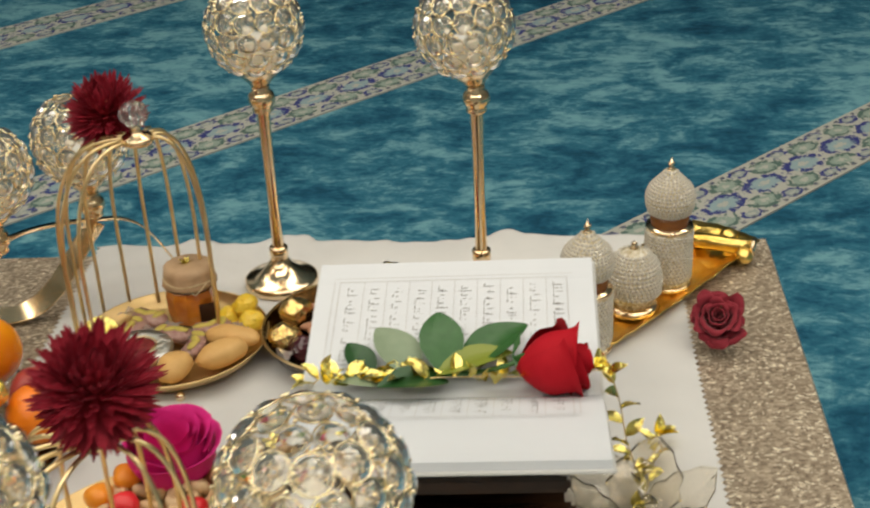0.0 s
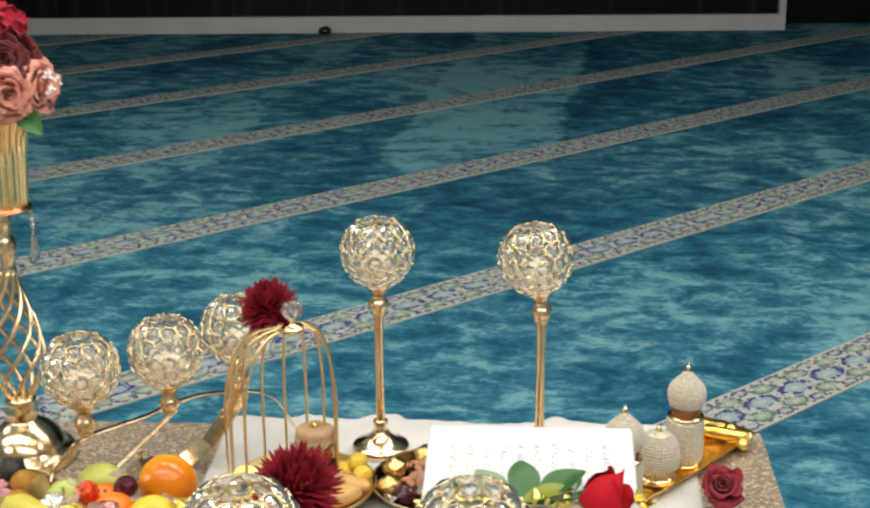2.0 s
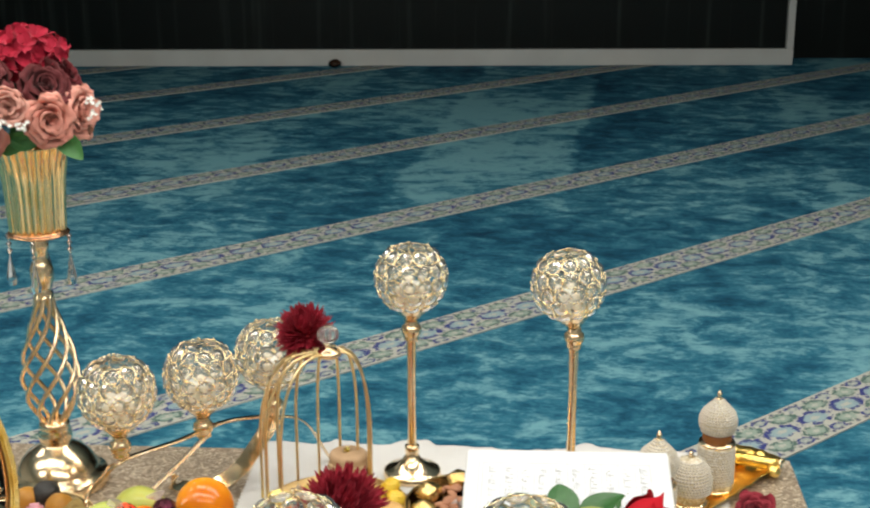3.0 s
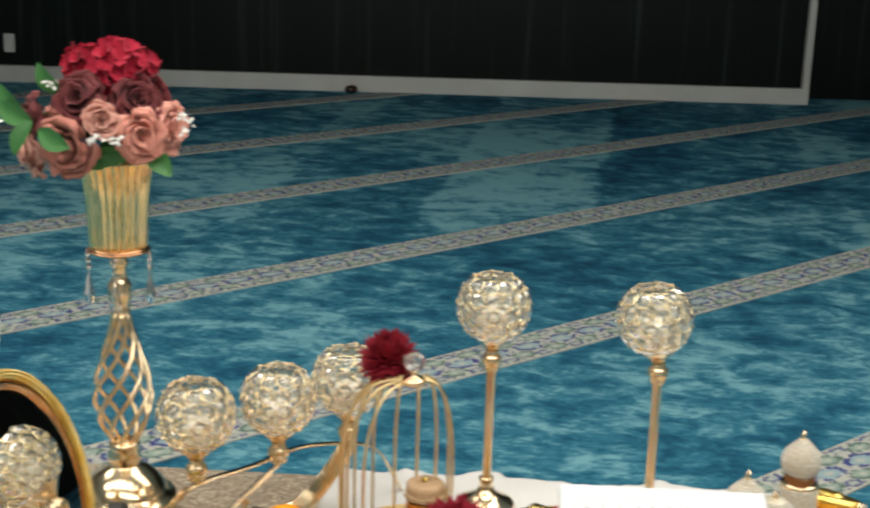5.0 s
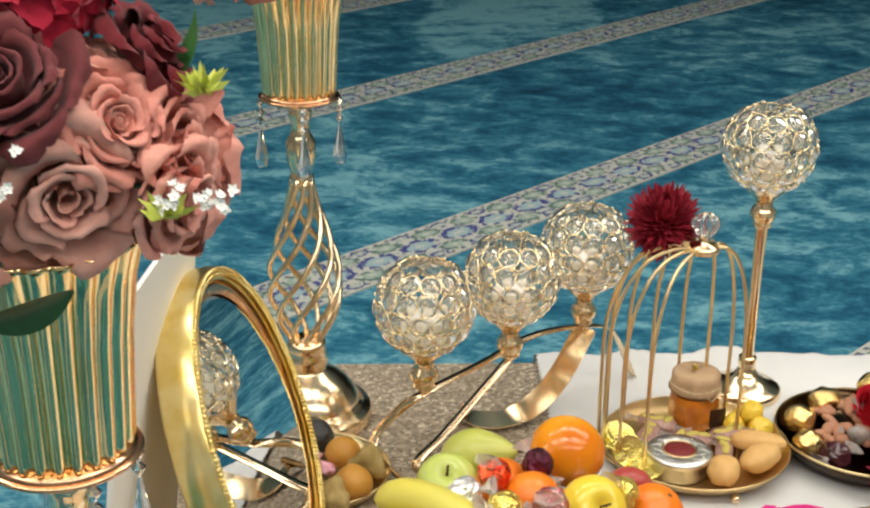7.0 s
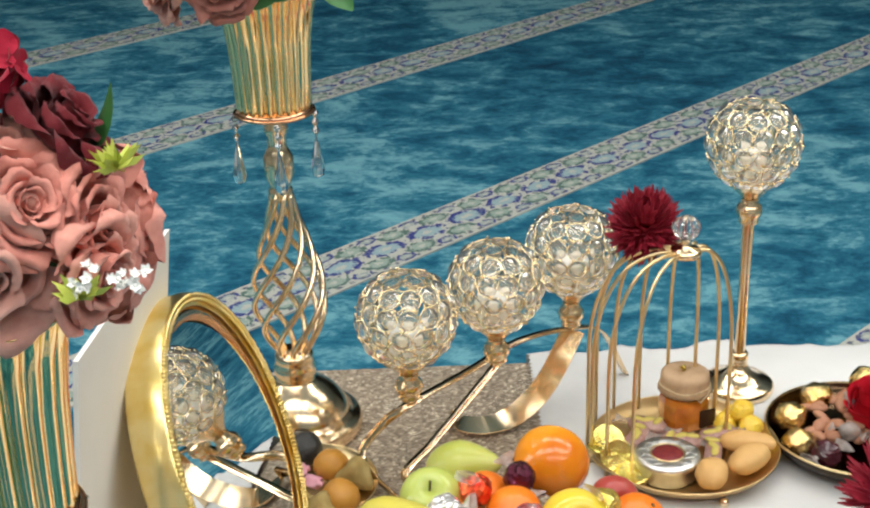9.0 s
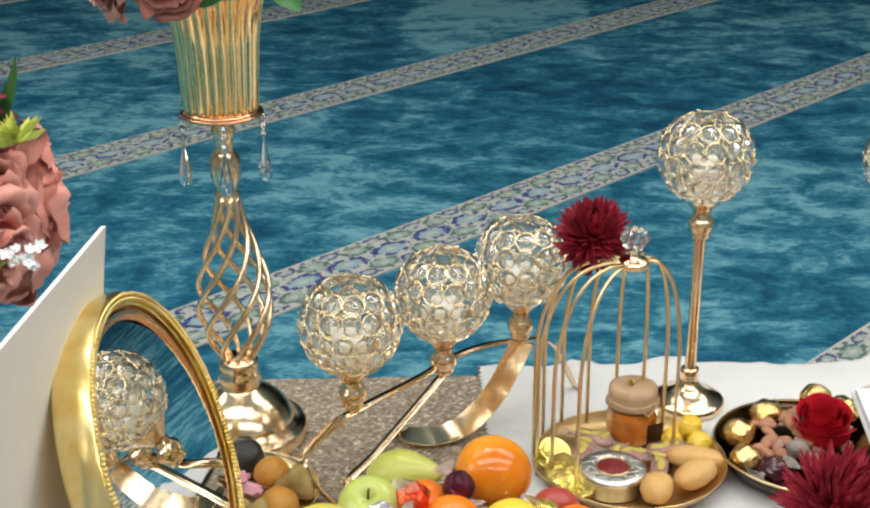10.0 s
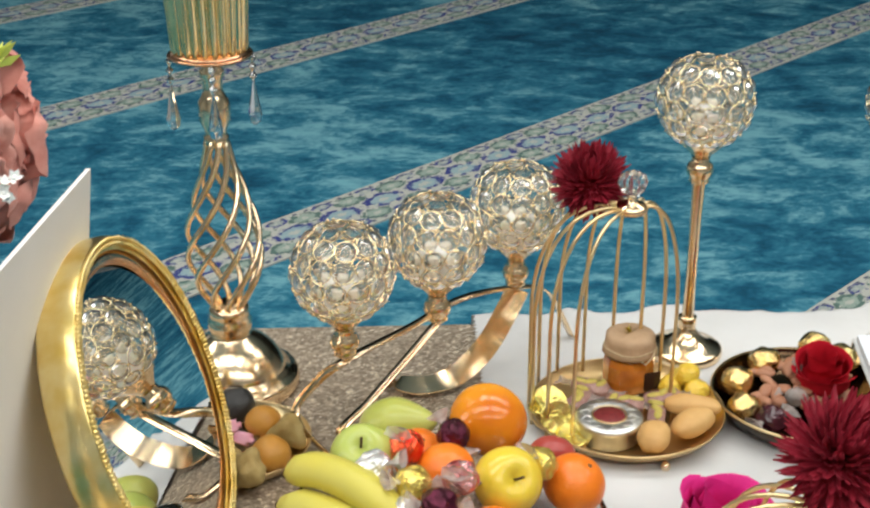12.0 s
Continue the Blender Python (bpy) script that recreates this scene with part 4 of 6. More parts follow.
def cage_bars(owner, n, skip, rad, top, r=0.0016, crown=(0.0, 0.0)):
    for k in range(n):
        if k in skip:
            continue
        a = 2 * math.pi * k / n
        pts = [(rad, 0.0), (rad, top * 0.25), (rad, top * 0.5)]
        for i in range(1, 13):
            b = i / 12 * math.pi / 2
            pts.append((0.012 + (rad - 0.012) * math.cos(b) ** 0.72, top * 0.5 + top * 0.5 * math.sin(b)))
        lean = [max(0.0, 1 - (q - 0.012) / (rad - 0.012)) for q, z in pts]
        part("wire", tube([(q * math.cos(a) + crown[0] * s, q * math.sin(a) + crown[1] * s, z) for (q, z), s in zip(pts, lean)], r, 6), GOLD_WIRE, owner)


def plate_bm(r, h=0.014, flat=0.82):
    return lathe([(0.0, 0.0), (r * flat, 0.0), (r * 0.93, h * 0.35), (r, h), (r * 1.004, h * 1.06), (r * 0.995, h * 1.15), (r * 0.985, h * 1.05), (r * 0.92, h * 0.55), (r * flat, 0.0025), (0.0, 0.0025)], 72)


TRAYGOLD = noisy("satin_gold_tray", (0.62, 0.43, 0.19), (0.74, 0.54, 0.27), 30.0, 0.4, 1.0)
CZ = H + 0.007
CAGE = Vector((-0.124, -0.140, CZ))
CROWN = (0.021, -0.004)
cage = thing("birdcage_tray", "gold wire birdcage on a round gold tray", "tray", CAGE, group="gold birdcage trays")
part("tray", plate_bm(0.104), TRAYGOLD, cage, m=pose(0.028, -0.013, 0.004))
cage_bars(cage, 15, (11, 12, 13, 14), 0.077, 0.247, 0.0021, CROWN)
part("hoop", tube([(0.077 * math.cos(i * 0.2094), 0.077 * math.sin(i * 0.2094), 0.0075) for i in range(30)], 0.0016, 6, True), GOLD_WIRE, cage)
part("crown", lathe([(0.0, 0.240), (0.016, 0.241), (0.0175, 0.2455), (0.015, 0.249), (0.006, 0.251), (0.0045, 0.256), (0.006, 0.259), (0.0035, 0.262), (0.0, 0.262)], 28), GOLD, cage, m=pose(*CROWN, 0))
part("knob", lathe([(0.0, 0.259), (0.005, 0.260), (0.0105, 0.266), (0.0125, 0.272), (0.0105, 0.279), (0.005, 0.2835), (0.0, 0.284)], 54, 9, 0.0030), CRYSTAL, cage, "clear faceted crystal knob", smooth=False, m=pose(*CROWN, 0))
for k in range(3):
    a = radians(-75 + 120 * k)
    part("foot", ball(0.0055, 12, 8), GOLD, cage, m=pose(0.028 + 0.096 * math.cos(a), -0.013 + 0.096 * math.sin(a), 0.001))

CAGE2 = Vector((-0.053, -0.600, CZ))
cage2 = thing("birdcage_tray", "gold wire birdcage holding a flower above nuts", "tray", CAGE2, group="gold birdcage trays")
part("tray", plate_bm(0.135), TRAYGOLD, cage2, m=pose(0.023, 0.08, 0.004))
cage_bars(cage2, 15, (12, 13), 0.080, 0.200, 0.0021, CROWN)
part("crown", tube([(0.014 * math.cos(i * 0.314), 0.014 * math.sin(i * 0.314), 0.201) for i in range(20)], 0.0026, 8, True), GOLD_WIRE, cage2, m=pose(*CROWN, 0))
for k in range(3):
    a = radians(-75 + 120 * k)
    part("foot", ball(0.0055, 12, 8), GOLD, cage2, m=pose(0.023 + 0.125 * math.cos(a), 0.08 + 0.125 * math.sin(a), 0.001))


def dahlia(at, r, seed, lean, label):
    t = thing("dahlia", label, "flower", m=facing(at, lean), group="dark red dahlias")
    part("bloom", dahlia_bm(r, seed), DAHLIA, t, smooth=False)
    part("stem", tube([(0, 0, -r * 0.2), (0, 0, -r * 0.8), (0.002, 0, -r * 1.25)], 0.0022, 6), LEAF, t, "short green stem")
    part("eye", ball(r * 0.16, 14, 8), WINE, t, "dark centre")
    return t


dahlia((-0.141, -0.113, 0.637), 0.044, 3, (-0.35, -0.45, 0.9), "dark red artificial dahlia stuck in the birdcage top")
dahlia((-0.028, -0.600, 0.614), 0.050, 4, (0.10, -0.62, 0.75), "dark red artificial dahlia above the nut tray")

# ---- on the birdcage tray: honey, tin, cookies, coins, sweets ----
TRAY = CZ + 0.004 + 0.0028
HONEY = noisy("honey", (0.36, 0.095, 0.010), (0.70, 0.24, 0.03), 45.0, 0.06, 0.0, 0.0, Coat_Weight=1.0, Subsurface_Weight=0.2, Subsurface_Radius=(0.02, 0.006, 0.001))
KRAFT = noisy("brown_paper_cover", (0.42, 0.27, 0.15), (0.52, 0.35, 0.21), 60.0, 0.75, 0.0, 0.4, 0.002, 150.0)
SILVER = noisy("aged_silver", (0.66, 0.66, 0.64), (0.82, 0.82, 0.80), 80.0, 0.34, 1.0, 0.3, 0.001, 300.0)
SAFFRON = noisy("saffron_threads", (0.14, 0.008, 0.012), (0.25, 0.02, 0.02), 300.0, 0.6, 0.0, 0.6, 0.002, 500.0)
COOKIE = noisy("golden_cookie", (0.58, 0.32, 0.10), (0.72, 0.45, 0.17), 26.0, 0.6, 0.0, 0.4, 0.002, 160.0)
COIN_FOIL = noisy("yellow_gold_foil", (0.80, 0.66, 0.14), (0.92, 0.80, 0.30), 60.0, 0.24, 1.0, 0.7, 0.003, 130.0)
YELLOW_SUGAR = noisy("yellow_rock_sugar", (0.75, 0.48, 0.03), (0.85, 0.62, 0.08), 60.0, 0.3, 0.0, 0.5, 0.003, 120.0, Subsurface_Weight=0.2, Subsurface_Radius=(0.006, 0.004, 0.001))
FILM = noisy("clear_wrapper", (0.75, 0.70, 0.66), (0.55, 0.42, 0.36), 90.0, 0.12, 0.0, 0.8, 0.004, 90.0, Transmission_Weight=0.6, IOR=1.25)
STRING = noisy("jute_string", (0.45, 0.33, 0.18), (0.58, 0.45, 0.28), 200.0, 0.8)

jar = thing("honey_jar", "small glass honey jar with brown paper lid", "jar", (-0.085, -0.092, TRAY))
part("glass", lathe([(0.0, 0.0), (0.024, 0.0), (0.0265, 0.0025), (0.0265, 0.0035), (0.0, 0.0035)], 12), GLASS, jar, "thick clear glass foot", smooth=False)
part("honey", lathe([(0.0, 0.0037), (0.0265, 0.0037), (0.0288, 0.015), (0.0292, 0.034), (0.0272, 0.042), (0.0, 0.042)], 12), HONEY, jar, "amber honey filling behind faceted glass", smooth=False)
part("neck", lathe([(0.0272, 0.0422), (0.0265, 0.0480), (0.0255, 0.0480), (0.0262, 0.0422)], 24), GLASS, jar, "clear glass neck")
part("paper_lid", lathe([(0.0, 0.068), (0.022, 0.0685), (0.0262, 0.066), (0.0272, 0.060), (0.0268, 0.054), (0.0285, 0.0505), (0.0300, 0.0465), (0.0292, 0.0465), (0.0268, 0.050), (0.0, 0.060)], 48, 16, 0.0010), KRAFT, jar, "pleated brown paper lid")
part("string", tube([(0.0285 * math.cos(i * 0.2618), 0.0285 * math.sin(i * 0.2618), 0.0525 + 0.0008 * math.sin(i)) for i in range(24)], 0.0011, 6, True), STRING, jar)
part("string_end", tube([(0.006, -0.028, 0.0485), (0.012, -0.031, 0.044), (0.020, -0.028, 0.051), (0.024, -0.022, 0.055)], 0.0009, 6), STRING, jar)
part("bow", sprig_blades(9, 9, 0.012), COIN_FOIL, jar, "gold foil sprig on the lid", smooth=False, m=pose(0, 0, 0.0685))
part("label", slab(0.004, 0.024, -0.0302, -0.0288, 0.008, 0.03, 0.0005), DARKWOOD, jar, "small black label", smooth=False, m=pose(0, 0.001, 0, 0, 0, 18))

tin = thing("saffron_tin", "round engraved silver tin with saffron under glass", "tin", (-0.122, -0.193, TRAY), 15)
part("body", lathe([(0.0, 0.0), (0.033, 0.0), (0.0345, 0.002), (0.0345, 0.017), (0.0355, 0.018), (0.0355, 0.0225), (0.0335, 0.0245), (0.0185, 0.0248), (0.0175, 0.0235), (0.0, 0.0232)], 48), SILVER, tin)
part("saffron", lathe([(0.0, 0.0246), (0.0165, 0.0242), (0.0168, 0.0234), (0.0, 0.0234)], 32), SAFFRON, tin, "dark red saffron threads")
part("rim", tube([(0.0178 * math.cos(i * 0.1745), 0.0178 * math.sin(i * 0.1745), 0.0250) for i in range(36)], 0.0009, 6, True), GOLD_WIRE, tin)
bm = bmesh.new()
for k in range(12):
    for s in (1, -1):
        a0, a1 = 2 * math.pi * k / 12, 2 * math.pi * (k + s) / 12
        tube([(0.0195 * math.cos(a0), 0.0195 * math.sin(a0), 0.0249), (0.0330 * math.cos(a1), 0.0330 * math.sin(a1), 0.0247)], 0.0005, 5, False, bm)
part("engraving", bm, SILVER, tin, "raised zigzag ornament")


def finger_cookie(x, y, z, rz, l, w, seed):
    bm = ball(1.0, 24, 14, 1.0, 0.10, 1.6, seed)
    for v in bm.verts:
        v.co = Vector((v.co.x * l / 2 * (1 - 0.1 * v.co.y), math.copysign(abs(v.co.y) ** 0.85, v.co.y) * w / 2, v.co.z * w * 0.42))
    single("finger_cookie", bm, COOKIE, "golden baked finger cookie lying on the tray", "cookie", pose(x, y, z, 0, 0, rz), "finger cookies")


finger_cookie(-0.080, -0.222, TRAY + 0.0155, 70, 0.047, 0.034, 1)
finger_cookie(-0.034, -0.196, TRAY + 0.0155, 40, 0.060, 0.032, 2)
finger_cookie(-0.028, -0.163, TRAY + 0.016, -12, 0.062, 0.028, 3)
COIN_ME = to_mesh("chocolate_coin", lathe([(0.0, 0.0), (0.017, 0.0), (0.0183, 0.001), (0.0183, 0.0035), (0.017, 0.0045), (0.0155, 0.0038), (0.004, 0.0042), (0.0, 0.0048)], 40, 40, 0.0004))
for x, y, z, rx, ry in ((-0.176, -0.182, 0.017, 62, 20), (-0.178, -0.140, 0.012, 20, 15), (-0.186, -0.158, 0.009, -8, 12), (-0.160, -0.205, 0.006, 10, -8), (-0.165, -0.170, 0.004, 0, 0)):
    single("chocolate_coin", COIN_ME, COIN_FOIL, "chocolate coin in shiny yellow gold foil", "sweet", pose(x, y, TRAY + z, rx, ry, 0), "chocolate coins")
for k, (x, y, z) in enumerate(((-0.030, -0.100, 0.012), (-0.014, -0.122, 0.011), (-0.042, -0.112, 0.010), (-0.022, -0.110, 0.024))):
    single("rock_sugar", ball(0.0135, 10, 7, 0.85, 0.35, 60.0, k), YELLOW_SUGAR, "lump of translucent yellow rock sugar", "sweet", pose(x, y, TRAY + z), "rock sugar lumps", False)


def wrapped(name, label, at, rz, r, material, tilt=0, twist=True, tails=FILM, group=""):
    """A round sweet in a twisted wrapper."""
    t = thing(name, label, "sweet", m=pose(*at, 0, tilt, rz), group=group)
    part("sweet", ball(r, 18, 12, 0.92, 0.17, 110.0, at[0] * 50), material, t, smooth=False)
    if twist:
        for s in (-1, 1):
            bm = bmesh.new()
            prev = None
            for j in range(5):
                q = (0.25, 0.16, 0.35, 0.62, 0.75)[j] * r
                ring = [bm.verts.new((s * (r * 0.82 + j * r * 0.22), (q + (0.10 * r if i % 2 else 0) * j / 2) * math.cos(i * 0.6283), (q * 0.55) * math.sin(i * 0.6283))) for i in range(10)]
                if prev:
                    for i in range(10):
                        bm.faces.new((prev[i], prev[(i + 1) % 10], ring[(i + 1) % 10], ring[i]))
                prev = ring
            part("wrapper_end", bm, tails, t, "twisted clear wrapper", smooth=False)
    return t


NOUGAT = noisy("pistachio_nougat", (0.30, 0.13, 0.12), (0.50, 0.32, 0.26), 120.0, 0.4, 0.0, 0.5, 0.002, 200.0)
PISTACHIO = noisy("pistachio", (0.42, 0.36, 0.06), (0.60, 0.45, 0.12), 90.0, 0.6)
for k, (x, y, z, rz) in enumerate(((-0.055, -0.140, 0.012, 15), (-0.130, -0.112, 0.011, -30), (-0.098, -0.148, 0.011, 160), (-0.067, -0.170, 0.010, 75), (-0.145, -0.135, 0.010, 60))):
    t = thing("nougat_bar", "pistachio nougat bar in clear wrapper", "sweet", (x, y, TRAY + z), rz, "wrapped nougat bars")
    part("bar", slab(-0.021, 0.021, -0.009, 0.009, -0.007, 0.007, 0.003), NOUGAT, t)
    for s in (-1, 1):
        bm = bmesh.new()
        rows = []
        for j in range(4):
            w = (0.004, 0.003, 0.009, 0.013)[j]
            rows.append([bm.verts.new((s * (0.021 + 0.006 * j), w * u, 0.003 * math.sin(7 * u + j + k))) for u in (-1, -0.5, 0, 0.5, 1)])
        for a, b in zip(rows, rows[1:]):
            for i in range(4):
                bm.faces.new((a[i], a[i + 1], b[i + 1], b[i]))
        part("wrapper_end", bm, FILM, t, "crinkled clear wrapper", smooth=False)
    for j in range(3):
        part("pistachio", ball(0.006, 10, 6, 0.5, 0.2, 40, k), PISTACHIO, t, m=pose(-0.012 + 0.012 * j, 0.002 * (j - 1), 0.0072, 0, 0, 40 * j) @ Matrix.Diagonal((1.5, 0.75, 0.7, 1)))

# ---- nut plate ----
NUTP = (0.102, -0.140, H + 0.0055)
BRONZE = noisy("dark_bronze_plate", (0.06, 0.035, 0.02), (0.12, 0.075, 0.04), 40.0, 0.18, 1.0)
np_ = thing("nut_plate", "dark bronze plate with a gold rim", "plate", NUTP)
part("plate", plate_bm(0.101, 0.022, 0.70), BRONZE, np_)
part("rim", tube([(0.1012 * math.cos(i * 0.0982), 0.1012 * math.sin(i * 0.0982), 0.0236) for i in range(64)], 0.0016, 6, True), GOLD_WIRE, np_, "gold rim")
ALMOND_SKIN = varied("almond_skin", (0.30, 0.115, 0.055), (0.44, 0.21, 0.12), 0.6, 400.0, 0.3)
bm = ball(1.0, 12, 8)
for v in bm.verts:
    v.co = Vector((v.co.x * 0.0115, v.co.y * 0.0068 * (1 - 0.35 * v.co.x), v.co.z * 0.0045))
ALMOND_ME = to_mesh("almond", bm)
for k in range(70):
    q, a = 0.062 * math.sqrt(R.random()), R.uniform(0, 6.28)
    z = 0.010 + 0.022 * max(0, 1 - q / 0.07) * R.random() ** 0.3 + 0.004
    single("almond", ALMOND_ME, ALMOND_SKIN, "shelled brown almond on the nut plate", "nut", Matrix.Translation((NUTP[0] - 0.003 + q * math.cos(a), NUTP[1] + 0.028 + q * math.sin(a), NUTP[2] + z)) @ pose(0, 0, 0, R.uniform(-30, 30), R.uniform(-30, 30), R.uniform(0, 360)), "almonds")
FOIL_GOLD = noisy("pleated_gold_foil", (0.80, 0.52, 0.16), (0.95, 0.76, 0.36), 50.0, 0.25, 1.0, 0.9, 0.004, 110.0)
CHOC = noisy("dark_chocolate_wrapper", (0.025, 0.006, 0.008), (0.09, 0.02, 0.03), 40.0, 0.16, 0.0, 0.6, 0.003, 80.0)
for x, y, z in ((0.074, -0.072, 0.030), (0.033, -0.112, 0.029), (0.028, -0.166, 0.027), (0.135, -0.056, 0.040), (0.160, -0.078, 0.036)):
    single("foil_chocolate", ball(0.0185, 18, 12, 0.92, 0.14, 110.0, x * 90), FOIL_GOLD, "round chocolate ball in crinkled gold foil", "sweet", pose(x, y, H + z, 0, 0, R.uniform(0, 360)), "gold foil chocolates")
wrapped("wrapped_sweet", "dark brown wrapped sweet on the nut plate", (0.052, -0.188, H + 0.027), 30, 0.016, CHOC)
wrapped("wrapped_sweet", "sweet in silvery clear wrapper among almonds", (0.088, -0.150, H + 0.030), -40, 0.012, FILM)
wrapped("wrapped_sweet", "sweet in silvery clear wrapper among almonds", (0.105, -0.095, H + 0.034), 70, 0.011, FILM)

# ---- fruit on a glass platter ----
FRUITC = (-0.300, -0.375, H + 0.001)
plat = thing("fruit_bowl", "shallow clear glass bowl heaped with fruit", "bowl", FRUITC)
part("bowl", lathe([(0.0, 0.0), (0.075, 0.0), (0.10, 0.010), (0.145, 0.036), (0.150, 0.040), (0.147, 0.041), (0.10, 0.016), (0.075, 0.006), (0.0, 0.006)], 64), GLASS, plat)


def peel(name, a, b, dimple=0.35, rough=0.30):
    m = noisy(name, a, b, 14.0, rough, 0.0, dimple, 0.0015, 330.0, detail=2.0, Subsurface_Weight=0.08, Subsurface_Radius=(0.006, 0.003, 0.001))
    return m


ORANGE = peel("orange_peel", (0.62, 0.135, 0.005), (0.88, 0.34, 0.014), 0.12, 0.15)
TANGERINE = peel("tangerine_peel", (0.80, 0.17, 0.010), (0.86, 0.24, 0.015))
GREEN_APPLE = peel("green_apple_skin", (0.42, 0.50, 0.09), (0.55, 0.60, 0.18), 0.05, 0.17)
YELLOW_APPLE = peel("yellow_apple_skin", (0.72, 0.52, 0.03), (0.80, 0.62, 0.08), 0.05, 0.15)
PEAR = peel("pear_skin", (0.40, 0.43, 0.07), (0.53, 0.54, 0.14), 0.15, 0.28)
BANANA = noisy("banana_skin", (0.66, 0.56, 0.07), (0.54, 0.50, 0.10), 10.0, 0.45)
RED_APPLE = peel("red_apple_skin", (0.32, 0.03, 0.03), (0.50, 0.12, 0.08), 0.05, 0.3)
BARK = noisy("fruit_stalk", (0.06, 0.035, 0.015), (0.10, 0.06, 0.03), 200.0, 0.8)


def fruit(name, label, at, r, material, kind_, tilt=(0, 0, 0), group=""):
    t = thing(name, label, "fruit", m=pose(*at, *tilt), group=group)
    bm = bmesh.new()
    bmesh.ops.create_uvsphere(bm, u_segments=40, v_segments=28, radius=1.0)
    for v in bm.verts:
        d = v.co.normalized()
        z = d.z
        if kind_ == "apple":
            q = 1.0 + 0.05 * z - 0.42 * math.exp(-((1 - z) / 0.07)) - 0.20 * math.exp(-((1 + z) / 0.05))
            q *= 1 + 0.02 * math.cos(5 * math.atan2(d.y, d.x)) * (0.4 - 0.6 * z)
            s = Vector((1.0, 1.0, 0.93))
        elif kind_ == "pear":
            q = 1.0
            s = Vector((1, 1, 1))
        else:
            q = 1.0 - 0.05 * math.exp(-((1 - z) / 0.02)) + 0.008 * noise.noise(d * 2.5 + Vector(at) * 30)
            s = Vector((1.0, 1.0, 0.94))
        v.co = Vector((d.x * s.x, d.y * s.y, d.z * s.z)) * q * r
        if kind_ == "pear":
            k = 1 - 0.42 * max(0, z) ** 1.2
            v.co = Vector((d.x * r * k, d.y * r * k, (z * 1.45 + 0.15 * max(0, z)) * r))
    part("skin", bm, material, t)
    if kind_ == "apple":
        part("stalk", tube([(0, 0, r * 0.55), (0.001, 0, r * 0.8), (0.003, 0.001, r * 1.08)], 0.0013, 6), BARK, t)
    elif kind_ == "pear":
        part("stalk", tube([(0, 0, r * 1.5), (0.001, 0, r * 1.8), (0.005, 0.001, r * 2.15)], 0.0014, 6), BARK, t)
    else:
        part("navel", lathe([(0.0, 0.001), (0.0022, 0.0008), (0.003, -0.0005), (0.0, -0.001)], 8), BARK, t, m=pose(0, 0, r * 0.885))
    return t


fruit("orange", "large glossy orange in the fruit bowl", (-0.255, -0.268, 0.446), 0.0385, ORANGE, "orange", (150, 20, 0))
fruit("pear", "green-yellow pear lying on its side", (-0.345, -0.256, 0.437), 0.0265, PEAR, "pear", (78, 0, 74))
fruit("green_apple", "pale green apple with a brown stalk", (-0.378, -0.305, 0.432), 0.031, GREEN_APPLE, "apple", (25, -20, 30))
fruit("yellow_apple", "shiny yellow apple turned on its side", (-0.246, -0.383, 0.452), 0.0315, YELLOW_APPLE, "apple", (52, 12, 10))
fruit("tangerine", "small bright orange tangerine", (-0.180, -0.348, 0.424), 0.0295, TANGERINE, "orange", (10, 30, 0), "tangerines")
fruit("tangerine", "small bright orange tangerine", (-0.301, -0.362, 0.450), 0.0275, TANGERINE, "orange", (160, -20, 0), "tangerines")
fruit("tangerine", "small bright orange tangerine", (-0.262, -0.440, 0.430), 0.030, TANGERINE, "orange", (40, 20, 50), "tangerines")
fruit("tangerine", "small bright orange tangerine", (-0.325, -0.318, 0.440), 0.026, TANGERINE, "orange", (20, 10, 0), "tangerines")
fruit("red_apple", "red apple with yellow streaks low in the bowl", (-0.208, -0.485, 0.422), 0.033, RED_APPLE, "apple", (20, 30, 0))
fruit("red_apple", "dark red plum-like apple half hidden", (-0.196, -0.300, 0.417), 0.026, RED_APPLE, "apple", (60, 30, 0))
fruit("orange", "orange at the near side of the bowl", (-0.268, -0.515, 0.425), 0.035, ORANGE, "orange", (35, 20, 40))
fruit("green_apple", "pale green apple near the bowl's edge", (-0.345, -0.490, 0.425), 0.033, GREEN_APPLE, "apple", (15, 10, 0))


def banana(ctrl, r, k):
    t = thing("banana", "ripe yellow banana on top of the fruit", "fruit", group="bananas")
    pts = smooth_line(ctrl, 10)
    part("skin", tube(pts, r, 7, taper=lambda s: 0.22 + 0.78 * min(1, s * 5) ** 0.6 * min(1, (1 - s) * 5 + 0.05) ** 0.6), BANANA, t)
    part("tip", tube([pts[0], pts[0] + (pts[0] - pts[1]) * 0.6], r * 0.26, 6), BARK, t)
    return t


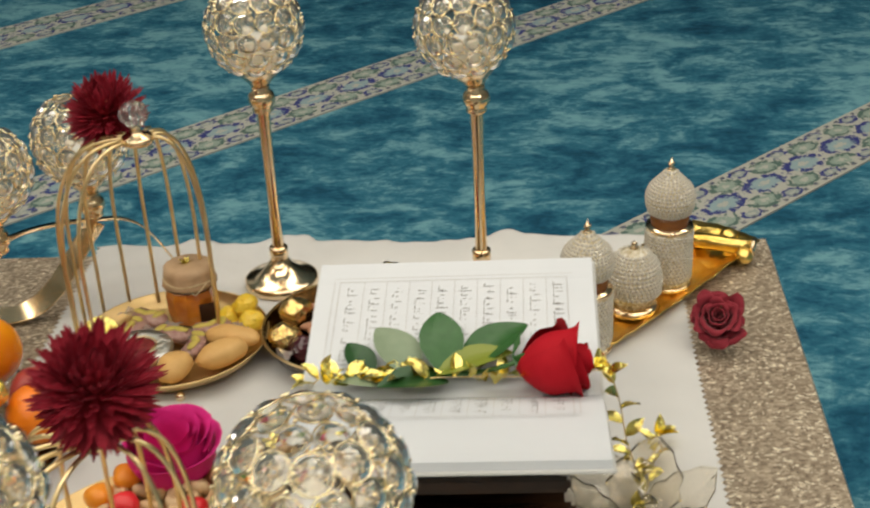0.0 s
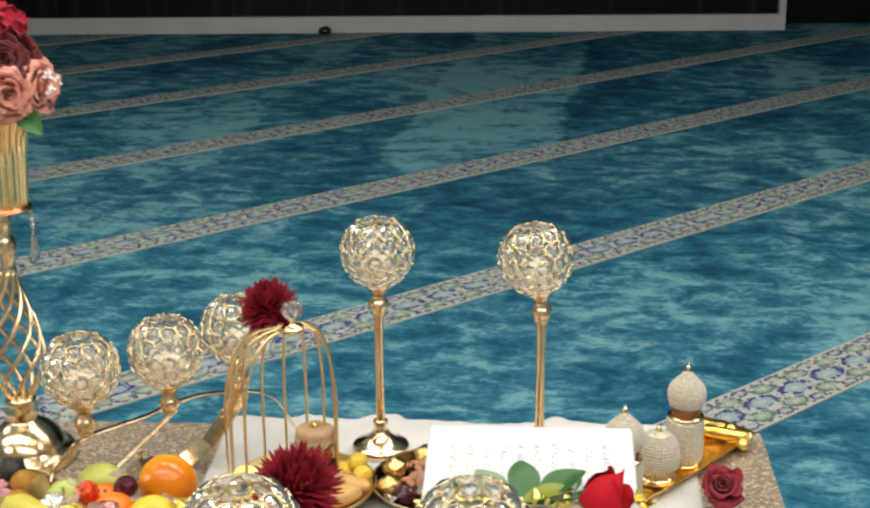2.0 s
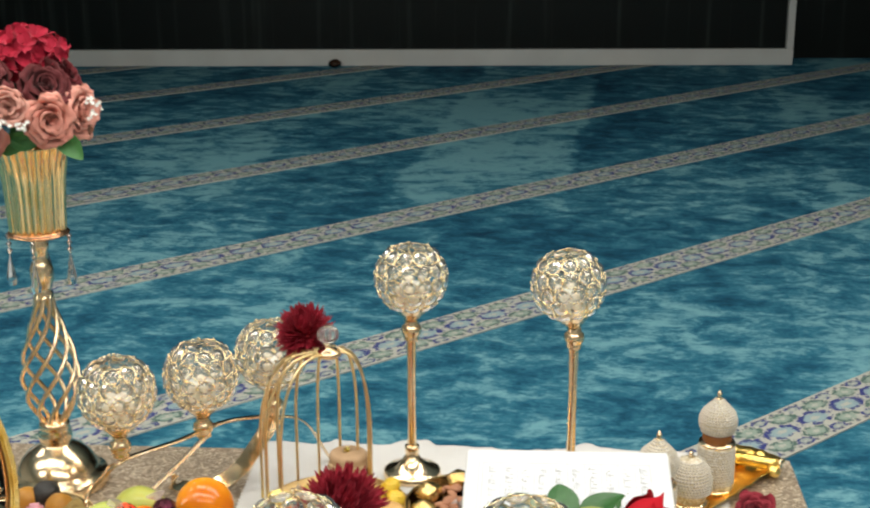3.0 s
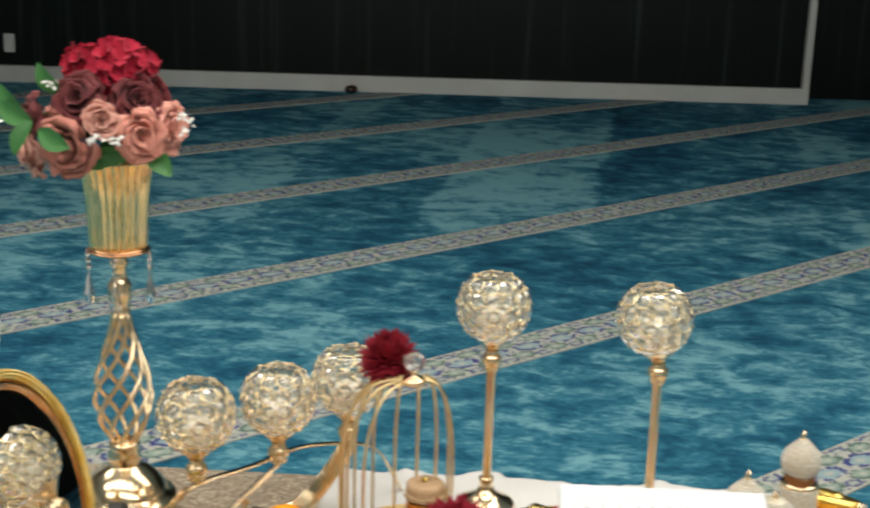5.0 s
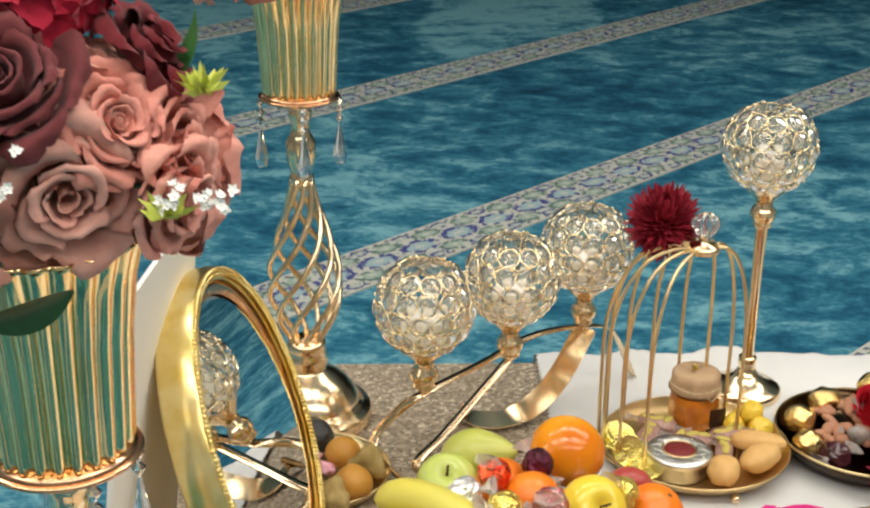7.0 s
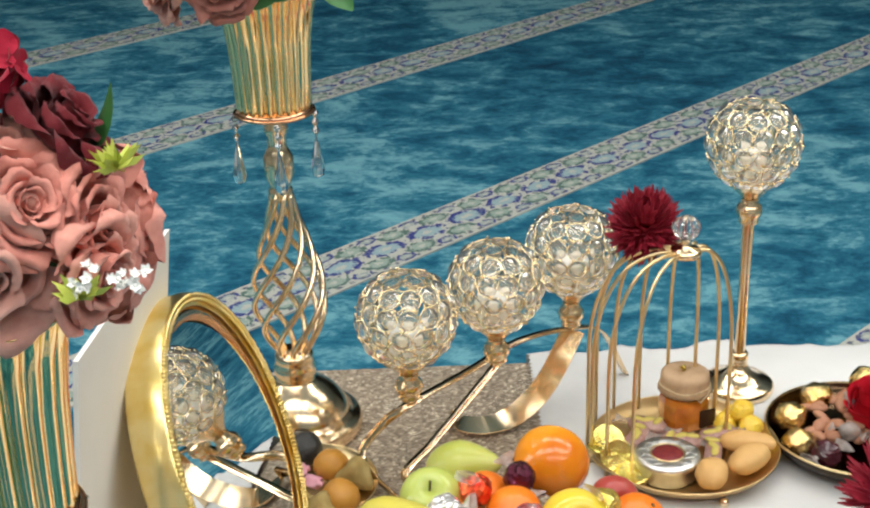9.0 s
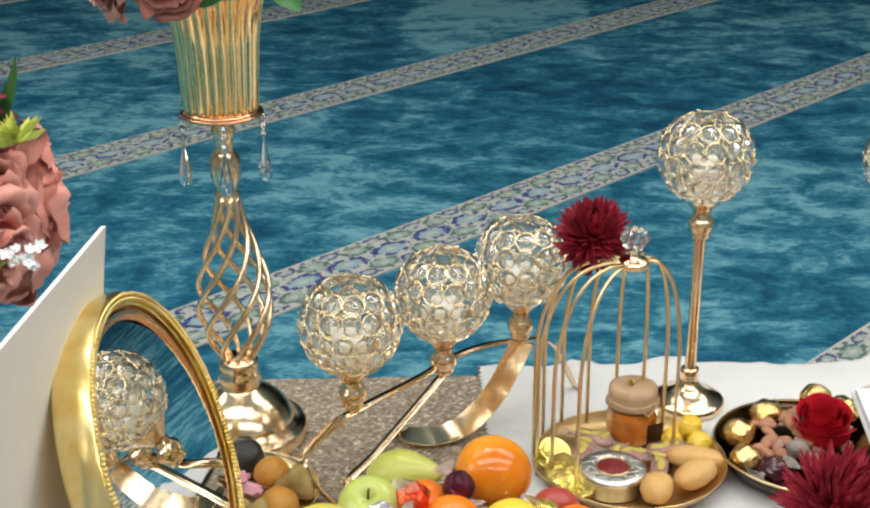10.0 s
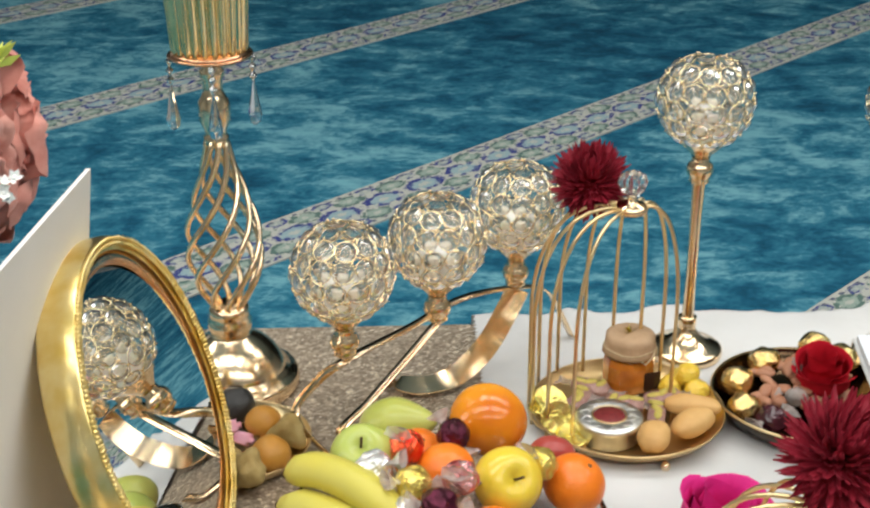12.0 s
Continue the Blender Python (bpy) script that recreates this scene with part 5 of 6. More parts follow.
banana([(-0.446, -0.345, 0.440), (-0.415, -0.375, 0.462), (-0.375, -0.415, 0.468), (-0.335, -0.455, 0.455)], 0.0175, 0)
banana([(-0.452, -0.372, 0.424), (-0.420, -0.405, 0.440), (-0.380, -0.440, 0.444), (-0.340, -0.475, 0.432)], 0.0175, 1)
FOILS = {c: noisy(c + "_sweet_foil", a, b, 90.0, 0.20, 0.75, 0.8, 0.004, 140.0) for c, a, b in (("red", (0.70, 0.010, 0.010), (0.92, 0.20, 0.06)), ("purple", (0.05, 0.008, 0.016), (0.14, 0.02, 0.05)), ("white", (0.75, 0.76, 0.75), (0.88, 0.88, 0.86)), ("gold", (0.72, 0.52, 0.08), (0.90, 0.76, 0.24)), ("redwhite", (0.62, 0.02, 0.03), (0.85, 0.78, 0.76)))}
for c, x, y, z, rz, tilt, r in (("red", -0.336, -0.353, 0.472, 60, 55, 0.0165), ("purple", -0.292, -0.332, 0.470, -50, 30, 0.0155), ("white", -0.366, -0.388, 0.472, 170, 25, 0.0175), ("gold", -0.331, -0.421, 0.478, 20, 20, 0.0165), ("redwhite", -0.290, -0.417, 0.480, 75, 40, 0.0165), ("gold", -0.215, -0.362, 0.456, 40, 50, 0.0165), ("purple", -0.310, -0.452, 0.476, 10, 15, 0.0165), ("white", -0.338, -0.440, 0.462, 100, 10, 0.015), ("white", -0.232, -0.345, 0.452, 120, 30, 0.012)):
    wrapped("wrapped_sweet", {"red": "round sweet in red foil with clear wrapper ends", "purple": "round sweet in dark purple wrapper", "white": "round sweet in white wrapper", "gold": "round sweet in yellow gold foil", "redwhite": "round sweet in red and white wrapper"}[c], (x, y, z), rz, r, FOILS[c], tilt, group="wrapped sweets on the fruit")

# ---- dried fruit plate beside the mirror ----
DP = (-0.512, -0.190, H + 0.0025)
dp = thing("dried_fruit_plate", "small round plate with a gold rim", "plate", DP)
part("plate", plate_bm(0.078, 0.014, 0.75), GOLD_WIRE, dp)
BLACKLIME = noisy("black_dried_lime", (0.010, 0.010, 0.010), (0.03, 0.028, 0.025), 60.0, 0.5, 0.0, 0.6, 0.004, 90.0)
APRICOT = noisy("dried_apricot", (0.46, 0.20, 0.022), (0.58, 0.28, 0.045), 30.0, 0.5, 0.0, 0.4, 0.003, 90.0)
FIG = noisy("dried_fig", (0.30, 0.19, 0.05), (0.48, 0.36, 0.14), 40.0, 0.7, 0.0, 0.8, 0.005, 70.0)
PINK = noisy("pink_sugar", (0.80, 0.36, 0.45), (0.86, 0.46, 0.54), 40.0, 0.6, 0.0, 0.2, 0.001, 200.0)
for name, label, x, y, z, r, sq, wob, material in (
        ("dried_lime", "black dried lime on the small plate", -0.516, -0.138, 0.028, 0.021, 0.85, 0.25, BLACKLIME),
        ("dried_apricot", "round brown-orange dried apricot", -0.485, -0.175, 0.028, 0.019, 0.9, 0.10, APRICOT), ("dried_apricot", "round brown-orange dried apricot", -0.473, -0.236, 0.027, 0.0205, 0.9, 0.10, APRICOT),
        ("dried_apricot", "round brown-orange dried apricot", -0.542, -0.150, 0.024, 0.019, 0.9, 0.10, APRICOT), ("dried_fig", "wrinkled pale dried fig", -0.457, -0.192, 0.027, 0.019, 1.15, 0.5, FIG),
        ("dried_fig", "wrinkled pale dried fig", -0.495, -0.262, 0.026, 0.021, 0.8, 0.55, FIG), ("dried_fig", "wrinkled pale dried fig", -0.520, -0.232, 0.022, 0.019, 0.7, 0.5, FIG)):
    single(name, ball(r, 22, 14, sq, wob, 55.0, x * 40), material, label, "dried fruit", pose(x, y, H + z, 0, 0, R.uniform(0, 360)), "dried fruits")
for x, y, z, rz in ((-0.520, -0.178, 0.024, 20), (-0.504, -0.198, 0.022, -30), (-0.525, -0.200, 0.021, 60)):
    single("sugared_almond", slab(-0.012, 0.012, -0.008, 0.008, -0.007, 0.007, 0.005), PINK, "pastel pink sugar candy", "sweet", pose(x, y, H + z, 8, 0, rz), "pink candies")
for k, (x, y) in enumerate(((-0.478, -0.365), (-0.462, -0.352), (-0.490, -0.345), (-0.470, -0.375))):
    single("brown_candy", ball(0.011, 14, 9, 0.8, 0.15, 60, k), CHOC, "small dark brown sugared nut", "sweet", pose(x, y, H + 0.010), "brown candies")

# ---- open book on a dark stand ----
BT_L, BT_R = Vector((0.094, -0.284, 0.541)), Vector((0.343, -0.296, 0.546))
BF_L, BF_R = Vector((0.090, -0.449, 0.499)), Vector((0.342, -0.455, 0.503))
BB_L, BB_R = Vector((0.084, -0.596, 0.540)), Vector((0.338, -0.603, 0.545))


def sheet_frame(a, b, c):
    """Pose with x along a to b and y from a to c, z out of the page."""
    x = (b - a).normalized()
    z = x.cross(c - a).normalized()
    y = z.cross(x)
    return Matrix(((x.x, y.x, z.x, a.x), (x.y, y.y, z.y, a.y), (x.z, y.z, z.z, a.z), (0, 0, 0, 1)))


def page_block(w, d, thick, sag):
    """A stack of pages: a gently swelling top, thick along the spine."""
    bm = bmesh.new()
    n = 12
    rows = []
    for j in range(n + 1):
        t = j / n
        z = sag * math.sin(math.pi * min(1, t * 1.15) ** 0.7)
        y = d * t
        rows.append([bm.verts.new((0, y, -thick)), bm.verts.new((0, y, z)), bm.verts.new((w, y, z)), bm.verts.new((w, y, -thick))])
    for a, b in zip(rows, rows[1:]):
        for i in range(4):
            k = (i + 1) % 4
            bm.faces.new((a[i], b[i], b[k], a[k]))
    bm.faces.new(rows[0])
    bm.faces.new(rows[-1][::-1])
    bmesh.ops.recalc_face_normals(bm, faces=bm.faces[:])
    return bm


book = thing("open_book", "open white book with framed columns of small script", "book")
UP = sheet_frame(BF_L, BF_R, BT_L)
LOW = sheet_frame(BF_R, BF_L, BB_R)
PW, PD_U, PD_L = 0.251, (BT_L - BF_L).length, (BB_R - BF_R).length
for nm, mm, dd in (("upper", UP, PD_U), ("lower", LOW, PD_L)):
    part("page_block", page_block(PW, dd, 0.007, 0.004), PAPER, book, smooth=False, m=mm)
    part("cover", slab(-0.003, PW + 0.003, -0.001, dd + 0.004, -0.0095, -0.0072, 0.0008), PAINT, book, "pale hard cover", smooth=False, m=mm)
    # page frame: thin ruled lines lying on the paper
    bm = bmesh.new()
    x0, x1, y0, y1 = (0.020, PW - 0.024, 0.030, dd - 0.026) if nm == "upper" else (0.024, PW - 0.020, 0.012, 0.062)

    def top(y):
        return 0.0045 * math.sin(math.pi * min(1, y / dd * 1.15) ** 0.7) + 0.0003

    def stroke(bm, xa, ya, xb, yb):
        z = max(top(ya), top(yb), top((ya + yb) / 2))
        q = [bm.verts.new(p) for p in ((xa, ya, z), (xb, ya, z), (xb, yb, z), (xa, yb, z))]
        bm.faces.new(q)

    for xa, ya, xb, yb in ((x0, y0, x0 + 0.0009, y1), (x1, y0, x1 + 0.0009, y1), (x0 - 0.005, y0, x0 - 0.0042, y1)):
        for s in range(8):
            stroke(bm, xa, ya + (yb - ya) * s / 8, xb, ya + (yb - ya) * (s + 1) / 8)
    stroke(bm, x0, y1, x1, y1 + 0.0009)
    stroke(bm, x0 - 0.005, y1 + 0.005, x1 + 0.005, y1 + 0.0058)
    part("ruled_frame", bm, INK_PALE, book, "thin grey ruled page frame", smooth=False, m=mm)
    bm = bmesh.new()
    cols = 10
    for c in range(cols):
        cx = x0 + (x1 - x0) * (c + 0.6) / cols
        y = y0 + 0.006
        while y < y1 - 0.008:
            l = R.uniform(0.002, 0.007)
            w = R.uniform(0.0010, 0.0030)
            stroke(bm, cx - w / 2 + R.uniform(-0.002, 0.002), y, cx + w / 2, y + l * 0.32)
            if R.random() < 0.55:
                stroke(bm, cx + R.uniform(-0.006, 0.004), y, cx + R.uniform(0.004, 0.0055), y + 0.0009)
            if R.random() < 0.7:
                stroke(bm, cx - 0.004, y, cx - 0.0031, y + l)
            y += l + R.uniform(0.001, 0.003)
    part("script", bm, INK, book, "columns of small dark strokes", smooth=False, m=mm)
    bm = bmesh.new()
    for c in range(cols - 1):
        cx = x0 + (x1 - x0) * (c + 1.1) / cols
        for s in range(8):
            stroke(bm, cx, y0 + (y1 - y0) * s / 8, cx + 0.0006, y0 + (y1 - y0) * (s + 1) / 8)
    part("ruling", bm, INK_PALE, book, "pale column rules", smooth=False, m=mm)

rehal = thing("book_stand", "dark lacquered folding wooden book stand", "book stand", (0.214, -0.450, H + 0.002))
for s in (1, -1):
    # each leg board rises from one side to carry the opposite page
    a, b = Vector((0, -s * 0.145, 0.0)), Vector((0, s * 0.142, 0.148))
    y = (b - a).normalized()
    z = Vector((1, 0, 0)).cross(y)
    m = Matrix(((1, y.x, z.x, a.x), (0, y.y, z.y, a.y), (0, y.z, z.z, a.z), (0, 0, 0, 1)))
    ln = (b - a).length
    part("board", slab(-0.095, 0.095, 0.0, ln, -0.006, 0.006, 0.003), DARKWOOD, rehal, smooth=False, m=m)
part("hinge", lathe([(0.0, -0.098), (0.010, -0.098), (0.010, 0.098), (0.0, 0.098)], 16), DARKWOOD, rehal, m=pose(0, 0, 0.078, 0, 90, 0))
box_ = thing("dark_box", "glossy dark brown lacquered box under the book", "box", (0.215, -0.560, H + 0.0045))
part("body", slab(-0.100, 0.100, -0.045, 0.045, 0.0, 0.060, 0.004), DARKWOOD, box_, smooth=False)
part("lid", slab(-0.102, 0.102, -0.047, 0.047, 0.0605, 0.072, 0.004), DARKWOOD, box_, smooth=False)

# ---- red rose lying across the book ----
cut = thing("cut_rose", "single red rose with leafy stem lying on the book", "flower", (0.0, -0.010, -0.007))
bm = bud_bm(0.030, 21, 2.2, 0.16)
part("bloom", bm, RED_ROSE, cut, "closed deep red bloom", m=facing((0.271, -0.440, 0.534), (0.97, 0.06, 0.12), 40))
part("stem", tube(smooth_line([(0.285, -0.432, 0.541), (0.25, -0.435, 0.530), (0.20, -0.430, 0.522), (0.15, -0.425, 0.520), (0.118, -0.432, 0.518)]), 0.0022, 7), LEAF, cut, "green stem")
CUTLEAF = leaf_mesh("leaf", 0.060, 0.040, 0.2, 0.16, LEAF)
CUTLEAF_P = leaf_mesh("leaf", 0.060, 0.042, 0.2, 0.12, LEAF_PALE)
CUTLEAF_Y = leaf_mesh("leaf", 0.060, 0.036, 0.2, 0.14, varied("yellow_green_leaf", (0.10, 0.15, 0.015), (0.20, 0.24, 0.03), 0.4, 130.0, 0.3))
for k, (x, y, z, dx, dy, dz, s, me) in enumerate((
        (0.212, -0.432, 0.524, -0.10, 0.92, 0.30, 1.10, CUTLEAF), (0.188, -0.432, 0.522, -0.55, 0.75, 0.24, 1.05, CUTLEAF_P), (0.226, -0.430, 0.526, 0.80, 0.58, 0.20, 1.20, CUTLEAF), (0.205, -0.434, 0.526, 0.95, 0.15, 0.12, 1.10, CUTLEAF_Y),
        (0.215, -0.440, 0.522, -0.85, -0.22, 0.02, 1.0, CUTLEAF), (0.150, -0.430, 0.520, -0.45, 0.75, 0.20, 0.75, CUTLEAF), (0.165, -0.438, 0.520, -0.95, -0.05, 0.05, 0.75, CUTLEAF_P))):
    part("leaf", me, LEAF, cut, m=Matrix.Translation((x, y, z)) @ Vector((dx, dy, dz)).to_track_quat("Y", "Z").to_matrix().to_4x4() @ Matrix.Diagonal((s, s, s, 1)))
part("calyx", sprig_blades(31, 10, 0.022), LEAF, cut, "green sepals", smooth=False, m=facing((0.268, -0.432, 0.540), (0.93, 0.10, 0.30)))

# ---- gold leaf garland with tiny lights ----
gar = thing("leaf_garland", "thin wire garland of shiny gold leaves and tiny lamps", "garland")
line = smooth_line([(0.070, -0.345, H + 0.012), (0.088, -0.40, 0.45), (0.105, -0.440, 0.514), (0.16, -0.448, 0.517), (0.22, -0.450, 0.520), (0.30, -0.452, 0.520), (0.347, -0.452, 0.520), (0.366, -0.440, 0.44), (0.385, -0.40, H + 0.012), (0.405, -0.33, H + 0.010), (0.385, -0.42, H + 0.010), (0.355, -0.50, H + 0.010), (0.335, -0.62, 0.40), (0.29, -0.655, H + 0.012), (0.22, -0.665, H + 0.020), (0.14, -0.66, H + 0.012)], 12)
part("wire", tube(line, 0.0006, 5), GOLD_WIRE, gar)
GLEAF = leaf_mesh("gold_leaf", 0.021, 0.0125, 0.3, 0.25, COIN_FOIL)
for k in range(4, len(line) - 2, 2):
    p = line[k]
    d = Vector((R.uniform(-1, 1), R.uniform(-1, 1), R.uniform(-0.05, 0.7)))
    part("gold_leaf", GLEAF, COIN_FOIL, gar, m=Matrix.Translation(p) @ d.to_track_quat("Y", "Z").to_matrix().to_4x4() @ pose(0, 0, 0, 0, R.uniform(-40, 40), 0))
for k in range(20):
    p = Vector((R.uniform(0.105, 0.275), R.uniform(-0.454, -0.442), R.uniform(0.512, 0.517)))
    d = Vector((R.uniform(-1, 1), R.uniform(-0.4, 0.6), R.uniform(0.0, 0.5)))
    part("gold_leaf", GLEAF, COIN_FOIL, gar, m=Matrix.Translation(p) @ d.to_track_quat("Y", "Z").to_matrix().to_4x4() @ pose(0, 0, 0, 0, R.uniform(-40, 40), 0))
for k in range(14):
    p = Vector((R.uniform(0.035, 0.085), R.uniform(-0.40, -0.345), H + 0.010))
    d = Vector((R.uniform(-1, 1), R.uniform(-1, 1), R.uniform(0.05, 0.5)))
    part("gold_leaf", GLEAF, COIN_FOIL, gar, m=Matrix.Translation(p) @ d.to_track_quat("Y", "Z").to_matrix().to_4x4())
GLOW = mat("warm_led", (1.0, 0.8, 0.5), 0.3, Emission_Color=(1.0, 0.68, 0.30, 1), Emission_Strength=9.0)
for k in (66, 104, 138, 146, 152, 157, 161, 166, 171, 176):
    if k < len(line):
        part("lamp", ball(0.0021, 8, 6), GLOW, gar, "tiny warm glowing lamp", m=Matrix.Translation(line[k] + Vector((0, 0, 0.002))))

# ---- perfume bottles on a gilded tray ----
PT = (0.437, -0.034)
ptray = thing("perfume_tray", "long crumpled gold foil tray for perfume bottles", "tray", (*PT, H + 0.0015), 50)
bm = bmesh.new()
rows = []
for j in range(13):
    t = j / 12 * 2 - 1
    row = []
    for i in range(41):
        s = i / 40 * 2 - 1
        edge = max(abs(s) ** 6, abs(t) ** 4)
        z = 0.002 + 0.014 * edge + 0.003 * (noise.noise(Vector((s * 9, t * 4, 2.0))) + 0.6)
        row.append(bm.verts.new((s * 0.158 * (1 - 0.05 * t * t), t * 0.050 * (1 - 0.08 * s * s), z)))
    rows.append(row)
for a, b in zip(rows, rows[1:]):
    for i in range(40):
        bm.faces.new((a[i], a[i + 1], b[i + 1], b[i]))
r = bmesh.ops.extrude_face_region(bm, geom=bm.faces[:])
for e in r["geom"]:
    if isinstance(e, bmesh.types.BMVert):
        e.co.z -= 0.0016
bmesh.ops.recalc_face_normals(bm, faces=bm.faces[:])
part("tray_body", bm, GOLD_CRUMPLE, ptray)


def rhinestone():
    m = mat("rhinestone_crust", (0.80, 0.76, 0.68), 0.16, 0.0, Transmission_Weight=0.15, IOR=1.5, Specular_IOR_Level=0.9)
    vo = N(m, "ShaderNodeTexVoronoi", Scale=330.0)
    L(m, coords(m), vo.inputs[0])
    s = m.node_tree.nodes.new("ShaderNodeSeparateColor")
    L(m, vo.outputs["Color"], s.inputs[0])
    L(m, ramp(m, s.outputs[0], [(0.0, (0.55, 0.44, 0.26)), (0.6, (0.78, 0.69, 0.50)), (1.0, (0.95, 0.91, 0.80))]), bsdf(m).inputs["Base Color"])
    add_bump(m, vo.outputs["Distance"], 0.8, 0.002)
    return m


STONES = rhinestone()
SPARKLE = mat("rhinestone", (0.97, 0.92, 0.81), 0.05, 0.0, Transmission_Weight=0.50, IOR=1.6)


def stone_rows(profile, size):
    """Small cut stones in staggered rows over a turned form."""
    bm = bmesh.new()
    row = 0
    for (r0, z0), (r1, z1) in zip(profile, profile[1:]):
        steps = max(1, round(math.hypot(r1 - r0, z1 - z0) / (size * 1.75)))
        for k in range(steps):
            f = (k + 0.5) / steps
            q, z = r0 + (r1 - r0) * f, z0 + (z1 - z0) * f
            n = max(5, round(2 * math.pi * q / (size * 1.9)))
            for i in range(n):
                a = 2 * math.pi * (i + 0.5 * (row % 2)) / n
                bmesh.ops.create_icosphere(bm, subdivisions=1, radius=size, matrix=pose(q * math.cos(a), q * math.sin(a), z, 20 * i, 35 * row, 0))
            row += 1
    return bm


def onion(z0, r, h):
    return [(0.0, z0), (r * 0.86, z0), (r * 1.0, z0 + h * 0.18), (r * 1.02, z0 + h * 0.34), (r * 0.88, z0 + h * 0.52), (r * 0.58, z0 + h * 0.66), (r * 0.30, z0 + h * 0.78), (r * 0.20, z0 + h * 0.86), (0.0, z0 + h * 0.87)]


def perfume(x, y, r, h, label, lid=True):
    t = thing("perfume_bottle", label, "bottle", (x, y, H + 0.0085), R.uniform(0, 90), "crystal perfume bottles")
    if lid:
        part("foot", lathe([(0.0, 0.0), (r * 1.02, 0.0), (r * 1.04, 0.003), (r * 0.96, 0.005), (0.0, 0.005)], 32), GOLD, t)
        part("body", lathe([(0.0, 0.005), (r * 0.95, 0.005), (r * 0.97, 0.010), (r * 0.97, h * 0.44), (r * 0.9, h * 0.46), (0.0, h * 0.46)], 32, 16, 0.0008), STONES, t, "rhinestone covered body")
        part("collar", lathe([(r * 0.98, h * 0.455), (r * 1.02, h * 0.47), (r * 0.98, h * 0.485), (0.0, h * 0.485)], 32), GOLD, t)
        part("amber_band", lathe([(0.0, h * 0.485), (r * 0.80, h * 0.485), (r * 0.82, h * 0.50), (r * 0.82, h * 0.58), (0.0, h * 0.58)], 32), HONEY_BAND, t, "amber perfume")
        part("dome", lathe(onion(h * 0.58, r * 0.98, h * 0.38), 40, 18, 0.0008), STONES, t, "rhinestone onion dome lid")
        part("finial", lathe([(0.0, h * 0.895), (r * 0.22, h * 0.895), (r * 0.16, h * 0.915), (r * 0.10, h * 0.93), (r * 0.16, h * 0.95), (r * 0.11, h * 0.965), (r * 0.04, h * 0.98), (0.0, h * 1.0)], 14), GOLD, t)
        for zone in ([(r * 0.97, 0.011), (r * 0.97, h * 0.44)], onion(h * 0.58, r * 0.98, h * 0.38)[1:-1]):
            tagged(part("rhinestone_crust", stone_rows(zone, 0.0023), SPARKLE, t, "crust of small set rhinestones", smooth=False), kind="stuff")
    else:
        tagged(part("rhinestone_crust", stone_rows([(r * 0.98, 0.024), (r * 1.02, h * 0.48), (r * 0.86, h * 0.70), (r * 0.5, h * 0.84)], 0.0025), SPARKLE, t, "crust of small set rhinestones", smooth=False), kind="stuff")
        part("foot", lathe([(0.0, 0.0), (r * 0.9, 0.0), (r * 1.0, 0.004), (r * 0.8, 0.010), (0.0, 0.010)], 32), GOLD, t)
        part("body", lathe([(0.0, 0.010), (r * 0.7, 0.010), (r * 0.98, 0.024), (r * 1.02, h * 0.48), (r * 0.86, h * 0.70), (r * 0.5, h * 0.84), (r * 0.2, h * 0.90), (0.0, h * 0.905)], 36), STONES, t, "round rhinestone body")
        part("finial", lathe([(0.0, h * 0.90), (r * 0.2, h * 0.90), (r * 0.09, h * 0.94), (r * 0.13, h * 0.96), (0.0, h)], 12), GOLD, t)
    return t


HONEY_BAND = noisy("amber_glass", (0.26, 0.085, 0.02), (0.36, 0.14, 0.04), 40.0, 0.08, Transmission_Weight=0.3, IOR=1.45)
perfume(0.450, -0.030, 0.0265, 0.157, "tall rhinestone perfume bottle with onion dome and amber band")
perfume(0.349, -0.166, 0.0265, 0.150, "tall rhinestone perfume bottle with onion dome and amber band")
perfume(0.405, -0.088, 0.0300, 0.085, "short round rhinestone perfume pot", lid=False)
for x, y, z, rz, l in ((0.520, 0.042, 0.021, -20, 0.075), (0.418, 0.020, 0.019, 38, 0.07)):
    t = thing("gold_scroll", "rolled scroll in shiny gold foil on the tray", "scroll", (x, y, H + z), rz, "gold scrolls")
    part("roll", tube([(-l / 2, 0, 0), (-l / 4, 0, 0.0005), (l / 4, 0, 0), (l / 2, 0, 0)], 0.0095, 16), GOLD_CRUMPLE, t)
    for s in (-1, 1):
        part("cap", lathe([(0.0, 0.0), (0.0108, 0.0), (0.0108, 0.004), (0.0, 0.005)], 16), GOLD, t, m=pose(s * l / 2, 0, 0, 0, 90 * s, 0))
for k, (x, y, z) in enumerate(((0.535, 0.070, 0.017), (0.500, 0.062, 0.016), (0.545, 0.020, 0.016), (0.47, 0.045, 0.016))):
    single("gold_foil_sweet", ball(0.011, 12, 8, 0.8, 0.3, 70, k), GOLD_CRUMPLE, "crumpled gold foil sweet on the gilded tray", "sweet", pose(x, y, H + z), "gold foil sweets")

# ---- loose roses ----


